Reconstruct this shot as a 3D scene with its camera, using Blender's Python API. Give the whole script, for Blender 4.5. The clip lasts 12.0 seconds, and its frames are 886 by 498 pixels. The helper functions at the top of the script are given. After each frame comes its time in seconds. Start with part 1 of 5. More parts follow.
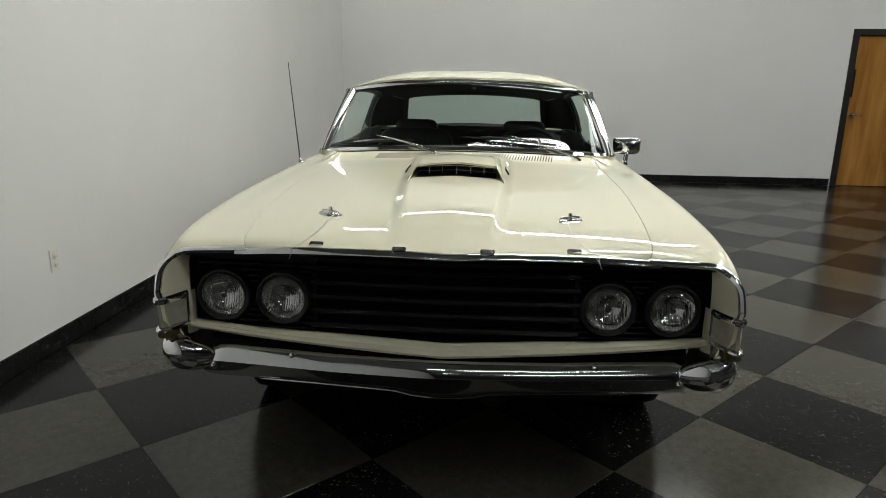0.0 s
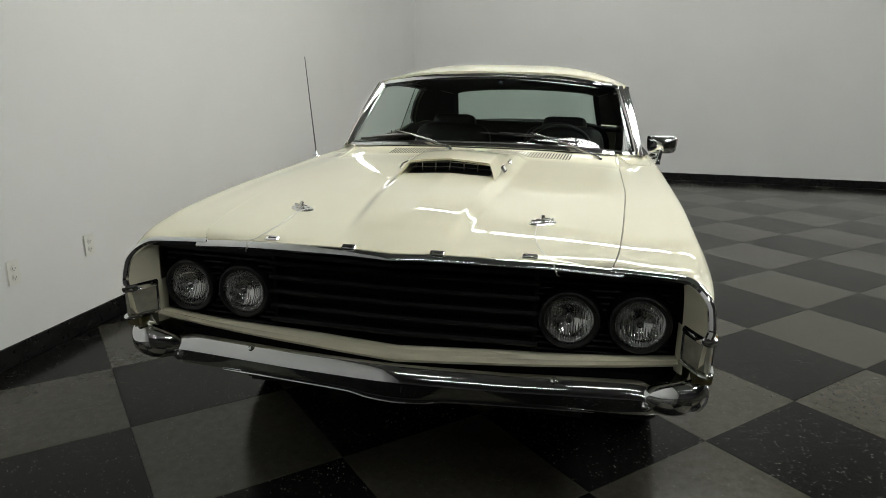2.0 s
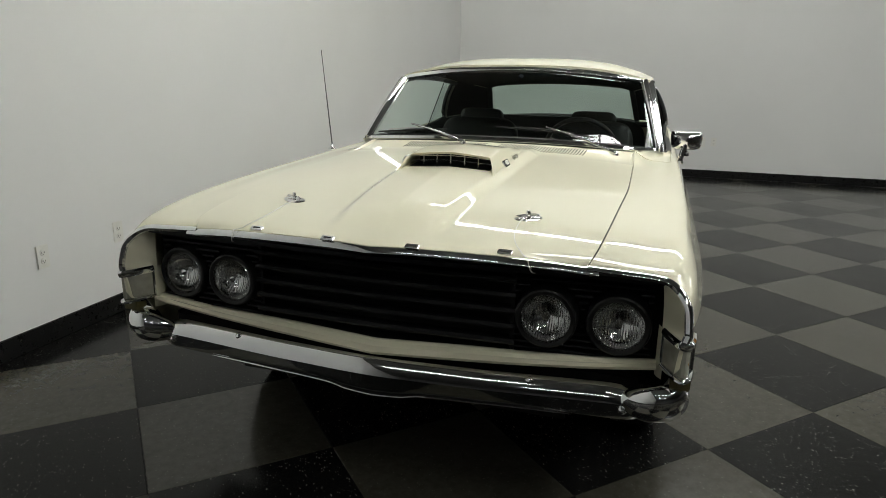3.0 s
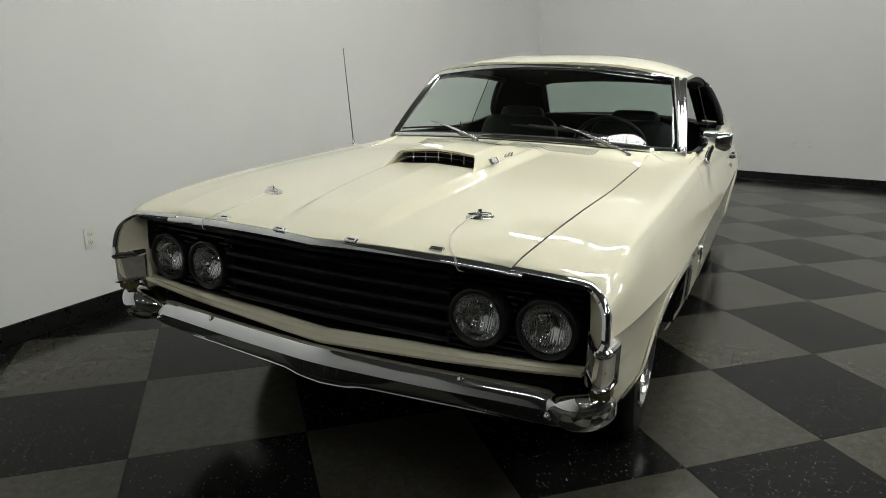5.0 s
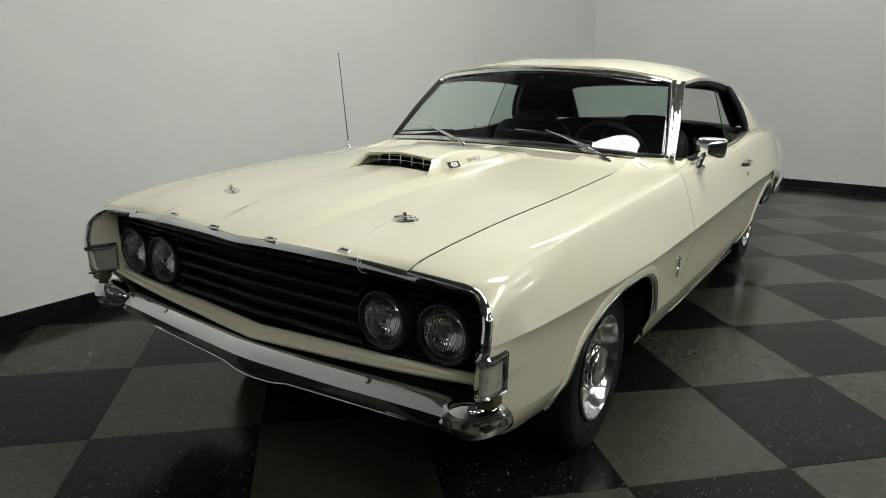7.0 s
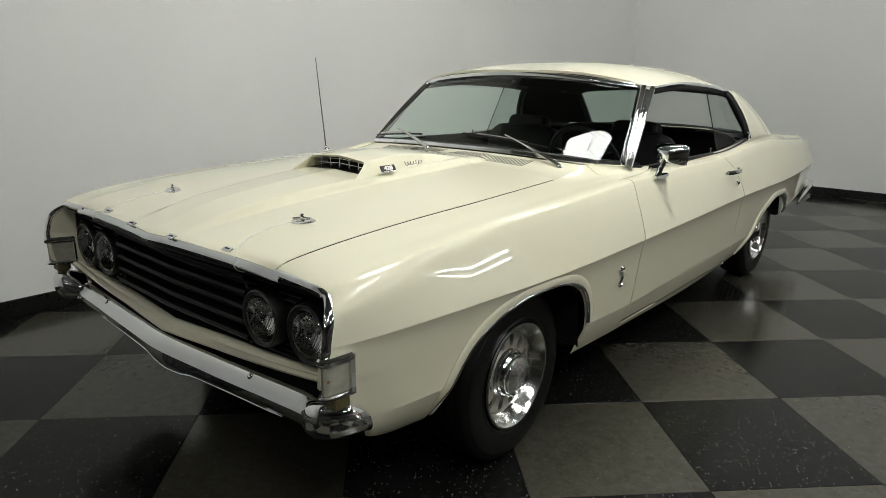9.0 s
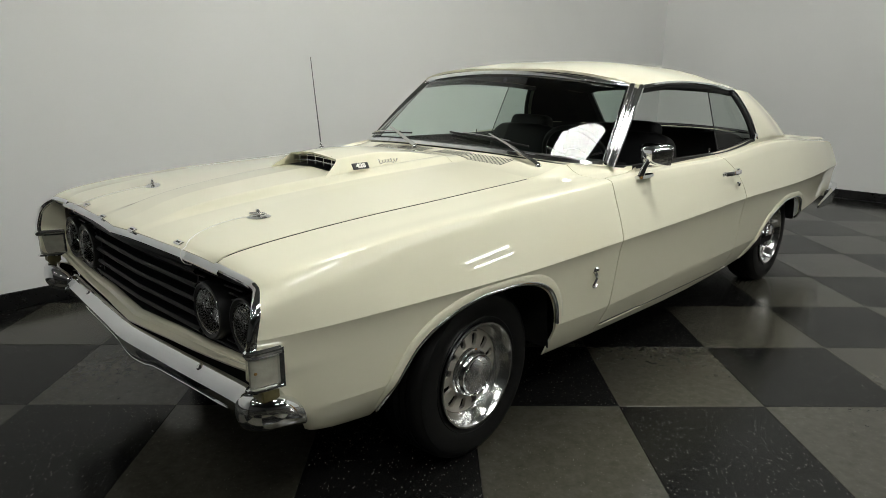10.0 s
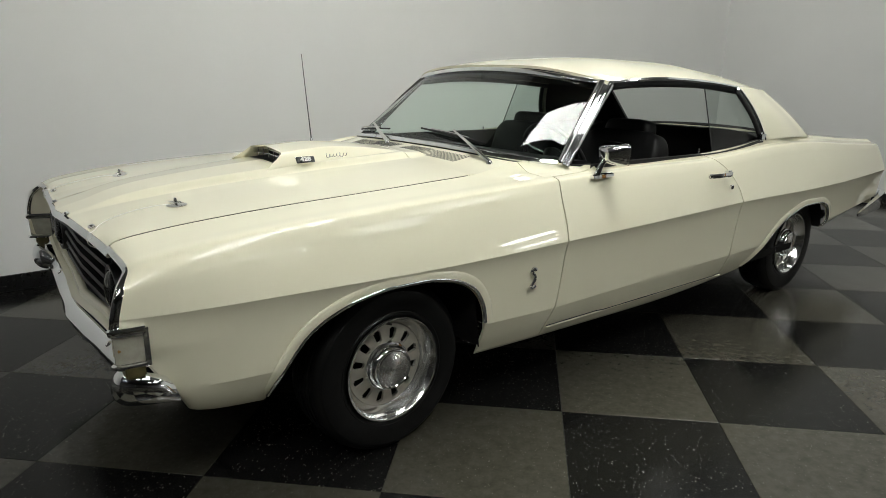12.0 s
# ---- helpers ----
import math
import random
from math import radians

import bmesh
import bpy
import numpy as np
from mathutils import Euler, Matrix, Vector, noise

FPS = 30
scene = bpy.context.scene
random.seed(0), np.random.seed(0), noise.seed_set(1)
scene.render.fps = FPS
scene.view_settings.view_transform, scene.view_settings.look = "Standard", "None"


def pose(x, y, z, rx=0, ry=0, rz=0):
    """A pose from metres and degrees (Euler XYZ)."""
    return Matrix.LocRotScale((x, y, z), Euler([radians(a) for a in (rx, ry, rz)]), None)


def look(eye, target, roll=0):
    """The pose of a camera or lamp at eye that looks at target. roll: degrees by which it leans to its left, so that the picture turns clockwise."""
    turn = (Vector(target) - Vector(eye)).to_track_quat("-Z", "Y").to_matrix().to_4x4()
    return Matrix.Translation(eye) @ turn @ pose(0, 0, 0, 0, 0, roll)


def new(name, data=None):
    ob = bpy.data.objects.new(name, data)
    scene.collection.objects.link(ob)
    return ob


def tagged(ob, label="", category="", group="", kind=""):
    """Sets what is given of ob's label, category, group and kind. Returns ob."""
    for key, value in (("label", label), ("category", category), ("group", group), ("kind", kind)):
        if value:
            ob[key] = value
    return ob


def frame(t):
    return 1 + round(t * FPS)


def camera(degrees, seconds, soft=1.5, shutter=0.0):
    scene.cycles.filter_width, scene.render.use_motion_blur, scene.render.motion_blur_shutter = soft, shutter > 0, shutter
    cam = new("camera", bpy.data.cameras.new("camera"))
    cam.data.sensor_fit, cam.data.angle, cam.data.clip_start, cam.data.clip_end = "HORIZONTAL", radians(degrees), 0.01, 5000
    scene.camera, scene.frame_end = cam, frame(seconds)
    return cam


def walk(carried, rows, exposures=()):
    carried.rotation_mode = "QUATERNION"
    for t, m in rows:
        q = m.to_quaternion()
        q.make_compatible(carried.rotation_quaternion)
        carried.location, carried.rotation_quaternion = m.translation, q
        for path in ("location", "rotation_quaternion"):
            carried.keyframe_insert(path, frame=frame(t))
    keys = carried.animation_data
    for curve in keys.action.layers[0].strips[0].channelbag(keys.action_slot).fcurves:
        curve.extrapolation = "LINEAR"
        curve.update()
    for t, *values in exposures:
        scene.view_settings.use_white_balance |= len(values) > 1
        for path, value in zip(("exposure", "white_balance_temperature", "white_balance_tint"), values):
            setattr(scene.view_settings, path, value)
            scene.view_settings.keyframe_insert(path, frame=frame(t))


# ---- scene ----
cam = camera(68.9, 12.0, 0.9)
PATH = [
    (0, (0.117, -2.657, 1.312), (-0.007, -0.722, 0.822), 0.9),
    (0.5, (0.207, -2.642, 1.306), (0.024, -0.71, 0.819), 0.9),
    (1, (0.295, -2.613, 1.311), (0.046, -0.694, 0.805), 1.0),
    (1.5, (0.409, -2.568, 1.308), (0.083, -0.662, 0.8), 0.8),
    (2, (0.511, -2.525, 1.313), (0.104, -0.634, 0.805), 0.9),
    (2.5, (0.614, -2.483, 1.309), (0.101, -0.62, 0.795), 0.9),
    (3, (0.727, -2.45, 1.307), (0.15, -0.608, 0.783), 0.9),
    (5, (1.158, -2.288, 1.312), (0.289, -0.568, 0.777), 0.8),
    (5.5, (1.265, -2.235, 1.315), (0.335, -0.547, 0.782), 0.8),
    (6, (1.362, -2.176, 1.314), (0.386, -0.511, 0.788), 0.7),
    (6.5, (1.454, -2.114, 1.314), (0.438, -0.472, 0.79), 0.7),
    (7, (1.553, -2.057, 1.315), (0.479, -0.454, 0.789), 0.7),
    (9, (1.987, -1.746, 1.326), (0.738, -0.272, 0.807), 0.7),
    (9.5, (2.086, -1.658, 1.321), (0.801, -0.216, 0.802), 0.6),
    (10, (2.194, -1.561, 1.318), (0.849, -0.175, 0.801), 0.6),
    (10.5, (2.303, -1.457, 1.315), (0.916, -0.112, 0.799), 0.6),
    (11, (2.399, -1.364, 1.315), (0.972, -0.063, 0.795), 0.6),
    (11.5, (2.5, -1.251, 1.311), (1.026, -0.002, 0.794), 0.6),
    (12, (2.588, -1.134, 1.312), (1.066, 0.053, 0.789), 0.6),
]
walk(cam, [(t, look(eye, target, roll)) for t, eye, target, roll in PATH])

# ---- light ----
LIGHT = 23.2
world = bpy.data.worlds.new("world")
scene.world = world
world.use_nodes = True
world.node_tree.nodes["Background"].inputs[0].default_value = (0.5, 0.52, 0.55, 1)
world.node_tree.nodes["Background"].inputs[1].default_value = 0.02

# ---- materials ----


def material(name, colour=(0.5, 0.5, 0.5), rough=0.5, metal=0.0, coat=0.0, spec=0.5):
    m = bpy.data.materials.new(name)
    m.use_nodes = True
    b = m.node_tree.nodes["Principled BSDF"]
    b.inputs["Base Color"].default_value = (*colour, 1)
    b.inputs["Roughness"].default_value = rough
    b.inputs["Metallic"].default_value = metal
    b.inputs["Coat Weight"].default_value = coat
    b.inputs["Coat Roughness"].default_value = 0.03
    b.inputs["Specular IOR Level"].default_value = spec
    return m


def node(m, kind, **settings):
    n = m.node_tree.nodes.new(kind)
    for key, value in settings.items():
        if key in n.inputs:
            n.inputs[key].default_value = value
    return n


def wire(m, a, out, b, into):
    m.node_tree.links.new(a.outputs[out], b.inputs[into])


def bsdf(m):
    return m.node_tree.nodes["Principled BSDF"]


def noise_node(m, scale, detail=4.0, rough=0.55):
    c = node(m, "ShaderNodeTexCoord")
    n = node(m, "ShaderNodeTexNoise", Scale=scale, Detail=detail, Roughness=rough)
    wire(m, c, "Object", n, "Vector")
    return n


def ramp_node(m, stops):
    r = node(m, "ShaderNodeValToRGB")
    e = r.color_ramp.elements
    e[0].position, e[0].color = stops[0][0], (*stops[0][1], 1)
    e[1].position, e[1].color = stops[-1][0], (*stops[-1][1], 1)
    for p, c in stops[1:-1]:
        k = e.new(p)
        k.color = (*c, 1)
    return r


def bump_node(m, n, out, strength, distance):
    b = node(m, "ShaderNodeBump", Strength=strength, Distance=distance)
    wire(m, n, out, b, "Height")
    wire(m, b, "Normal", bsdf(m), "Normal")
    return b


def vary_rough(m, n, low, high):
    r = node(m, "ShaderNodeMapRange")
    r.inputs["To Min"].default_value, r.inputs["To Max"].default_value = low, high
    wire(m, n, "Fac", r, "Value")
    wire(m, r, "Result", bsdf(m), "Roughness")


def mottled(name, a, b, scale, rough=(0.3, 0.5), relief=0.0, metal=0.0, coat=0.0, spec=0.5):
    m = material(name, a, rough[0], metal, coat, spec)
    n = noise_node(m, scale)
    r = ramp_node(m, [(0.3, a), (0.7, b)])
    wire(m, n, "Fac", r, "Fac")
    wire(m, r, "Color", bsdf(m), "Base Color")
    n2 = noise_node(m, scale * 6)
    vary_rough(m, n2, *rough)
    if relief:
        bump_node(m, n2, "Fac", 0.4, relief)
    return m


PAINT = mottled("cream_paint", (0.80, 0.766, 0.588), (0.825, 0.792, 0.615), 1.5, (0.55, 0.62), 0.0, 0.0, 1.0, 0.2)
CHROME = material("chrome", (0.86, 0.87, 0.88), 0.06, 1.0)
vary_rough(CHROME, noise_node(CHROME, 25), 0.03, 0.10)
STAINLESS = material("polished_steel", (0.72, 0.72, 0.71), 0.16, 1.0)
vary_rough(STAINLESS, noise_node(STAINLESS, 40), 0.12, 0.22)
BLACK = mottled("satin_black", (0.008, 0.008, 0.008), (0.013, 0.013, 0.014), 30, (0.35, 0.5), 0.0005)
GRILLE = mottled("grille_black", (0.006, 0.006, 0.0065), (0.010, 0.010, 0.0115), 30, (0.36, 0.5), 0.0, 0, 0, 0.2)
DARK = mottled("underbody_black", (0.010, 0.010, 0.010), (0.018, 0.017, 0.016), 12, (0.8, 0.95), 0.001, 0, 0, 0.1)
VINYL = mottled("black_vinyl", (0.006, 0.006, 0.0065), (0.010, 0.010, 0.0105), 20, (0.4, 0.55), 0.0006, 0, 0, 0.3)
HEADLINING = mottled("black_headlining", (0.012, 0.012, 0.012), (0.017, 0.017, 0.017), 20, (0.8, 0.95), 0.0006, 0, 0, 0.1)
RUBBER = mottled("tyre_rubber", (0.005, 0.005, 0.005), (0.008, 0.008, 0.0077), 30, (0.36, 0.5), 0.0004, 0, 0, 0.2)
WEATHERSTRIP = material("weatherstrip_rubber", (0.012, 0.012, 0.012), 0.6)
WHITE_PLASTIC = mottled("ivory_plastic", (0.78, 0.77, 0.72), (0.82, 0.81, 0.76), 30, (0.3, 0.4))
DARK_SLOT = material("dark_slot", (0.02, 0.02, 0.02), 0.6)
BRACKET = mottled("olive_zinc", (0.07, 0.058, 0.02), (0.12, 0.10, 0.04), 40, (0.4, 0.6))
AMBER = material("amber_plastic", (0.25, 0.13, 0.02), 0.3)
REFLECTOR = material("lamp_reflector", (0.96, 0.96, 0.96), 0.12, 1.0)
MIRROR = material("mirror_silver", (0.9, 0.9, 0.9), 0.01, 1.0)
MAST = material("dark_steel", (0.16, 0.16, 0.16), 0.3, 1.0)
WHEEL_SILVER = mottled("wheel_argent", (0.42, 0.40, 0.34), (0.52, 0.49, 0.42), 25, (0.3, 0.42), 0.0, 0.5, 0.2)


def brushed(name):
    m = material(name, (0.74, 0.74, 0.73), 0.24, 1.0)
    t = node(m, "ShaderNodeTangent")
    t.direction_type, t.axis = "RADIAL", "X"
    wire(m, t, "Tangent", bsdf(m), "Tangent")
    bsdf(m).inputs["Anisotropic"].default_value = 0.9
    return m


BRUSHED = brushed("spun_aluminium")


def glass(name, tint, gloss=0.03, share=None):
    m = bpy.data.materials.new(name)
    m.use_nodes = True
    m.node_tree.nodes.clear()
    out = node(m, "ShaderNodeOutputMaterial")
    clear = node(m, "ShaderNodeBsdfTransparent", Color=(*tint, 1))
    shine = node(m, "ShaderNodeBsdfGlossy", Roughness=gloss)
    f = node(m, "ShaderNodeFresnel", IOR=1.5)
    mix = node(m, "ShaderNodeMixShader")
    if share is None:
        wire(m, f, "Fac", mix, 0)
    else:
        mix.inputs[0].default_value = share
    wire(m, clear, "BSDF", mix, 1)
    wire(m, shine, "BSDF", mix, 2)
    wire(m, mix, "Shader", out, "Surface")
    return m


WINDSCREEN = glass("green_tinted_glass", (0.74, 0.87, 0.81), 0.0)
BAND = ramp_node(WINDSCREEN, [(0.0, (0.74, 0.87, 0.81)), (0.80, (0.74, 0.87, 0.81)), (0.95, (0.10, 0.15, 0.28))])
HEIGHT = node(WINDSCREEN, "ShaderNodeSeparateXYZ")
wire(WINDSCREEN, node(WINDSCREEN, "ShaderNodeTexCoord"), "Generated", HEIGHT, "Vector")
wire(WINDSCREEN, HEIGHT, "Z", BAND, "Fac")
for n in WINDSCREEN.node_tree.nodes:
    if n.bl_idname == "ShaderNodeBsdfTransparent":
        wire(WINDSCREEN, BAND, "Color", n, "Color")
SIDE_GLASS = glass("side_window_glass", (0.80, 0.84, 0.82), 0.0, 0.07)


def fluted_glass(name, tint, scale):
    m = glass(name, tint, 0.05)
    c = node(m, "ShaderNodeTexCoord")
    w = node(m, "ShaderNodeTexWave", Scale=scale)
    w.bands_direction = "X"
    v = node(m, "ShaderNodeTexVoronoi", Scale=scale * 1.3)
    wire(m, c, "Object", w, "Vector")
    wire(m, c, "Object", v, "Vector")
    s = node(m, "ShaderNodeMath")
    s.operation = "ADD"
    wire(m, w, "Fac", s, 0)
    wire(m, v, "Distance", s, 1)
    b = node(m, "ShaderNodeBump", Strength=0.5, Distance=0.003)
    wire(m, s, "Value", b, "Height")
    for n in m.node_tree.nodes:
        if n.bl_idname == "ShaderNodeBsdfGlossy":
            wire(m, b, "Normal", n, "Normal")
    return m


FLUTES = node(REFLECTOR, "ShaderNodeTexWave", Scale=40.0, Distortion=1.2)
wire(REFLECTOR, node(REFLECTOR, "ShaderNodeTexCoord"), "Object", FLUTES, "Vector")
bump_node(REFLECTOR, FLUTES, "Fac", 0.13, 0.006)
LENS = fluted_glass("fluted_headlamp_glass", (0.93, 0.94, 0.94), 60)
LAMP_LENS = mottled("frosted_lamp_glass", (0.34, 0.33, 0.27), (0.42, 0.41, 0.34), 40, (0.1, 0.2), 0.001, 0, 0.5)

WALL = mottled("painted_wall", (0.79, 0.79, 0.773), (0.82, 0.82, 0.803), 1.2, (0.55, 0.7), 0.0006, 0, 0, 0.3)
# for walls out of view, darkened to cut side light
UNSEEN_WALL = mottled("unseen_dark_wall", (0.16, 0.16, 0.158), (0.19, 0.19, 0.187), 1.2, (0.6, 0.75), 0.0006, 0, 0, 0.3)
CEILING = mottled("painted_ceiling", (0.13, 0.13, 0.127), (0.17, 0.17, 0.166), 1.0, (0.8, 0.9), 0.002)
BASE_TRIM = mottled("black_vinyl_base", (0.008, 0.008, 0.008), (0.012, 0.012, 0.012), 6, (0.22, 0.35))
FRAME_PAINT = mottled("dark_frame_paint", (0.02, 0.018, 0.017), (0.03, 0.028, 0.026), 10, (0.3, 0.45))


def tile_material(name, a, b, chips, chip_colour, amount, spec):
    m = material(name, a, 0.15, spec=spec)
    info = node(m, "ShaderNodeObjectInfo")
    c = node(m, "ShaderNodeTexCoord")
    shift = node(m, "ShaderNodeVectorMath")
    shift.operation = "MULTIPLY_ADD"
    join = node(m, "ShaderNodeCombineXYZ")
    for k in range(3):
        wire(m, info, "Random", join, k)
    wire(m, join, "Vector", shift, 0)
    shift.inputs[1].default_value = (7, 13, 5)
    wire(m, c, "Object", shift, 2)
    n = node(m, "ShaderNodeTexNoise", Scale=26.0, Detail=8.0, Roughness=0.75)
    wire(m, shift, "Vector", n, "Vector")
    r = ramp_node(m, [(0.3, a), (0.7, b)])
    wire(m, n, "Fac", r, "Fac")
    stretch = node(m, "ShaderNodeMapping")
    stretch.inputs["Scale"].default_value = (1.0, 0.55, 1.0)
    stretch.inputs["Rotation"].default_value = (0, 0, 0.5)
    wire(m, shift, "Vector", stretch, "Vector")
    warp = node(m, "ShaderNodeTexNoise", Scale=30.0, Detail=2.0)
    wire(m, stretch, "Vector", warp, "Vector")
    mixv = node(m, "ShaderNodeMix")
    mixv.data_type = "VECTOR"
    mixv.inputs["Factor"].default_value = 0.02
    wire(m, stretch, "Vector", mixv, 4)
    wire(m, warp, "Color", mixv, 5)
    v = node(m, "ShaderNodeTexVoronoi", Scale=chips)
    wire(m, mixv, 1, v, "Vector")
    near = node(m, "ShaderNodeMath")
    near.operation = "LESS_THAN"
    near.inputs[1].default_value = 0.235
    wire(m, v, "Distance", near, 0)
    part_of = node(m, "ShaderNodeSeparateColor")
    wire(m, v, "Color", part_of, "Color")
    some = node(m, "ShaderNodeMath")
    some.operation = "LESS_THAN"
    some.inputs[1].default_value = amount
    wire(m, part_of, "Red", some, 0)
    both = node(m, "ShaderNodeMath")
    both.operation = "MULTIPLY"
    wire(m, near, "Value", both, 0)
    wire(m, some, "Value", both, 1)
    fade = node(m, "ShaderNodeMath")
    fade.operation = "MULTIPLY"
    wire(m, both, "Value", fade, 0)
    wire(m, part_of, "Green", fade, 1)
    mix = node(m, "ShaderNodeMix")
    mix.data_type = "RGBA"
    wire(m, fade, "Value", mix, "Factor")
    wire(m, r, "Color", mix, 6)
    mix.inputs[7].default_value = (*chip_colour, 1)
    wire(m, mix, 2, bsdf(m), "Base Color")
    big = node(m, "ShaderNodeTexNoise", Scale=3.0, Detail=5.0, Roughness=0.6)
    wire(m, shift, "Vector", big, "Vector")
    vary_rough(m, big, 0.10, 0.26)
    fine = node(m, "ShaderNodeTexNoise", Scale=14.0, Detail=3.0)
    wire(m, shift, "Vector", fine, "Vector")
    bump_node(m, fine, "Fac", 0.25, 0.0008)
    return m


TILE_DARK = tile_material("black_tile", (0.005, 0.005, 0.0048), (0.010, 0.0098, 0.0094), 125, (0.17, 0.17, 0.15), 0.34, 0.12)
TILE_LIGHT = tile_material("grey_tile", (0.034, 0.032, 0.0245), (0.060, 0.0565, 0.0445), 140, (0.12, 0.115, 0.095), 0.25, 0.28)


def wood_material():
    m = material("varnished_wood", (0.4, 0.2, 0.06), 0.25, 0, 0.3)
    c = node(m, "ShaderNodeTexCoord")
    s = node(m, "ShaderNodeMapping")
    s.inputs["Scale"].default_value = (1, 1, 0.12)
    wire(m, c, "Object", s, "Vector")
    n = node(m, "ShaderNodeTexNoise", Scale=9.0, Detail=6.0, Distortion=0.6)
    wire(m, s, "Vector", n, "Vector")
    r = ramp_node(m, [(0.25, (0.26, 0.105, 0.02)), (0.5, (0.40, 0.19, 0.045)), (0.75, (0.50, 0.26, 0.07))])
    wire(m, n, "Fac", r, "Fac")
    wire(m, r, "Color", bsdf(m), "Base Color")
    return m


WOOD = wood_material()
GLOW = bpy.data.materials.new("lamp_diffuser_glow")
GLOW.use_nodes = True
bsdf(GLOW).inputs["Base Color"].default_value = (0.9, 0.9, 0.9, 1)
bsdf(GLOW).inputs["Emission Color"].default_value = (0.985, 1.0, 0.955, 1)
bsdf(GLOW).inputs["Emission Strength"].default_value = LIGHT * 1.12
MID_GLOW = GLOW.copy()
MID_GLOW.name = "bright_diffuser_glow"
bsdf(MID_GLOW).inputs["Emission Strength"].default_value = LIGHT / 5
STRIP_GLOW = GLOW.copy()
STRIP_GLOW.name = "strip_diffuser_glow"
bsdf(STRIP_GLOW).inputs["Emission Strength"].default_value = LIGHT * 1.7
BATTEN_GLOW = GLOW.copy()
BATTEN_GLOW.name = "batten_glow"
bsdf(BATTEN_GLOW).inputs["Emission Strength"].default_value = LIGHT * 1.1
FIXTURE = material("white_enamel", (0.8, 0.8, 0.8), 0.4)

# ---- geometry helpers ----


def finish(name, bm, mat, smooth=True, sharp=38):
    me = bpy.data.meshes.new(name)
    bmesh.ops.recalc_face_normals(bm, faces=bm.faces)
    bm.to_mesh(me)
    bm.free()
    if smooth:
        me.polygons.foreach_set("use_smooth", [True] * len(me.polygons))
        me.set_sharp_from_angle(angle=radians(sharp))
    for m in (mat if isinstance(mat, (list, tuple)) else [mat]):
        me.materials.append(m)
    return me


def part(name, bm, mat, parent=None, label="", m=None, smooth=True, sharp=38):
    ob = new(name, bm if isinstance(bm, bpy.types.Mesh) else finish(name, bm, mat, smooth, sharp))
    if parent is not None:
        ob.parent = parent
    if m is not None:
        ob.matrix_basis = m
    if label:
        ob["label"] = label
    return ob


def empty(name, m=None, parent=None):
    ob = new(name)
    ob.empty_display_size = 0.1
    if m is not None:
        ob.matrix_basis = m
    if parent is not None:
        ob.parent = parent
    return ob


def curve1(*pts):
    """A smooth function through (u, value) pairs that never overshoots."""
    xs = np.array([p[0] for p in pts], float)
    ys = np.array([p[1] for p in pts], float)
    h = np.diff(xs)
    d = np.diff(ys) / h
    s = np.zeros(len(xs))
    s[0], s[-1] = d[0], d[-1]
    for i in range(1, len(xs) - 1):
        if d[i - 1] * d[i] > 0:
            a, b = 2 * h[i] + h[i - 1], h[i] + 2 * h[i - 1]
            s[i] = (a + b) / (a / d[i - 1] + b / d[i])

    def f(u):
        u = min(max(u, xs[0]), xs[-1])
        i = min(max(int(np.searchsorted(xs, u)) - 1, 0), len(h) - 1)
        k = (u - xs[i]) / h[i]
        return float(ys[i] * (1 + 2 * k) * (1 - k) ** 2 + s[i] * h[i] * k * (1 - k) ** 2
                     + ys[i + 1] * k * k * (3 - 2 * k) + s[i + 1] * h[i] * k * k * (k - 1))
    return f


def smooth(f, lo, hi, reach):
    """f with its bends eased over the given reach, as a table."""
    us = np.arange(lo, hi + 0.002, 0.002)
    vs = np.array([f(u) for u in us])
    k = max(int(reach / 0.002), 1)
    w = np.hanning(2 * k + 3)[1:-1]
    left = 2 * vs[0] - vs[1:k + 1][::-1]
    right = 2 * vs[-1] - vs[-k - 1:-1][::-1]
    vs = np.convolve(np.concatenate((left, vs, right)), w / w.sum(), "valid")
    return lambda u: float(np.interp(u, us, vs))


def spline(pts, n, closed=False):
    """n points evenly along a smooth curve through the points."""
    p = [Vector(q) for q in pts]
    out = []
    count = len(p) if closed else len(p) - 1
    for i in range(count):
        if closed:
            a, b, c, d = p[i - 1], p[i], p[(i + 1) % len(p)], p[(i + 2) % len(p)]
        else:
            b, c = p[i], p[i + 1]
            a = p[i - 1] if i else b * 2 - c
            d = p[i + 2] if i + 2 < len(p) else c * 2 - b
        ab, bc, cd = [max((w - v).length, 1e-6) ** 0.5 for v, w in ((a, b), (b, c), (c, d))]
        m1 = ((b - a) / ab - (c - a) / (ab + bc) + (c - b) / bc) * bc
        m2 = ((c - b) / bc - (d - b) / (bc + cd) + (d - c) / cd) * bc
        for k in range(12):
            u = k / 12
            out.append(b * (2 * u ** 3 - 3 * u * u + 1) + m1 * (u ** 3 - 2 * u * u + u)
                       + c * (3 * u * u - 2 * u ** 3) + m2 * (u ** 3 - u * u))
    out.append(p[0].copy() if closed else p[-1].copy())
    return even(out, n)


def even(pts, n):
    """n points evenly along a polyline."""
    lengths = [0.0]
    for a, b in zip(pts, pts[1:]):
        lengths.append(lengths[-1] + (b - a).length)
    out, i = [], 0
    for k in range(n):
        s = lengths[-1] * k / (n - 1)
        while i < len(pts) - 2 and lengths[i + 1] < s:
            i += 1
        step = lengths[i + 1] - lengths[i]
        out.append(pts[i].lerp(pts[i + 1], (s - lengths[i]) / step if step > 1e-9 else 0))
    return out


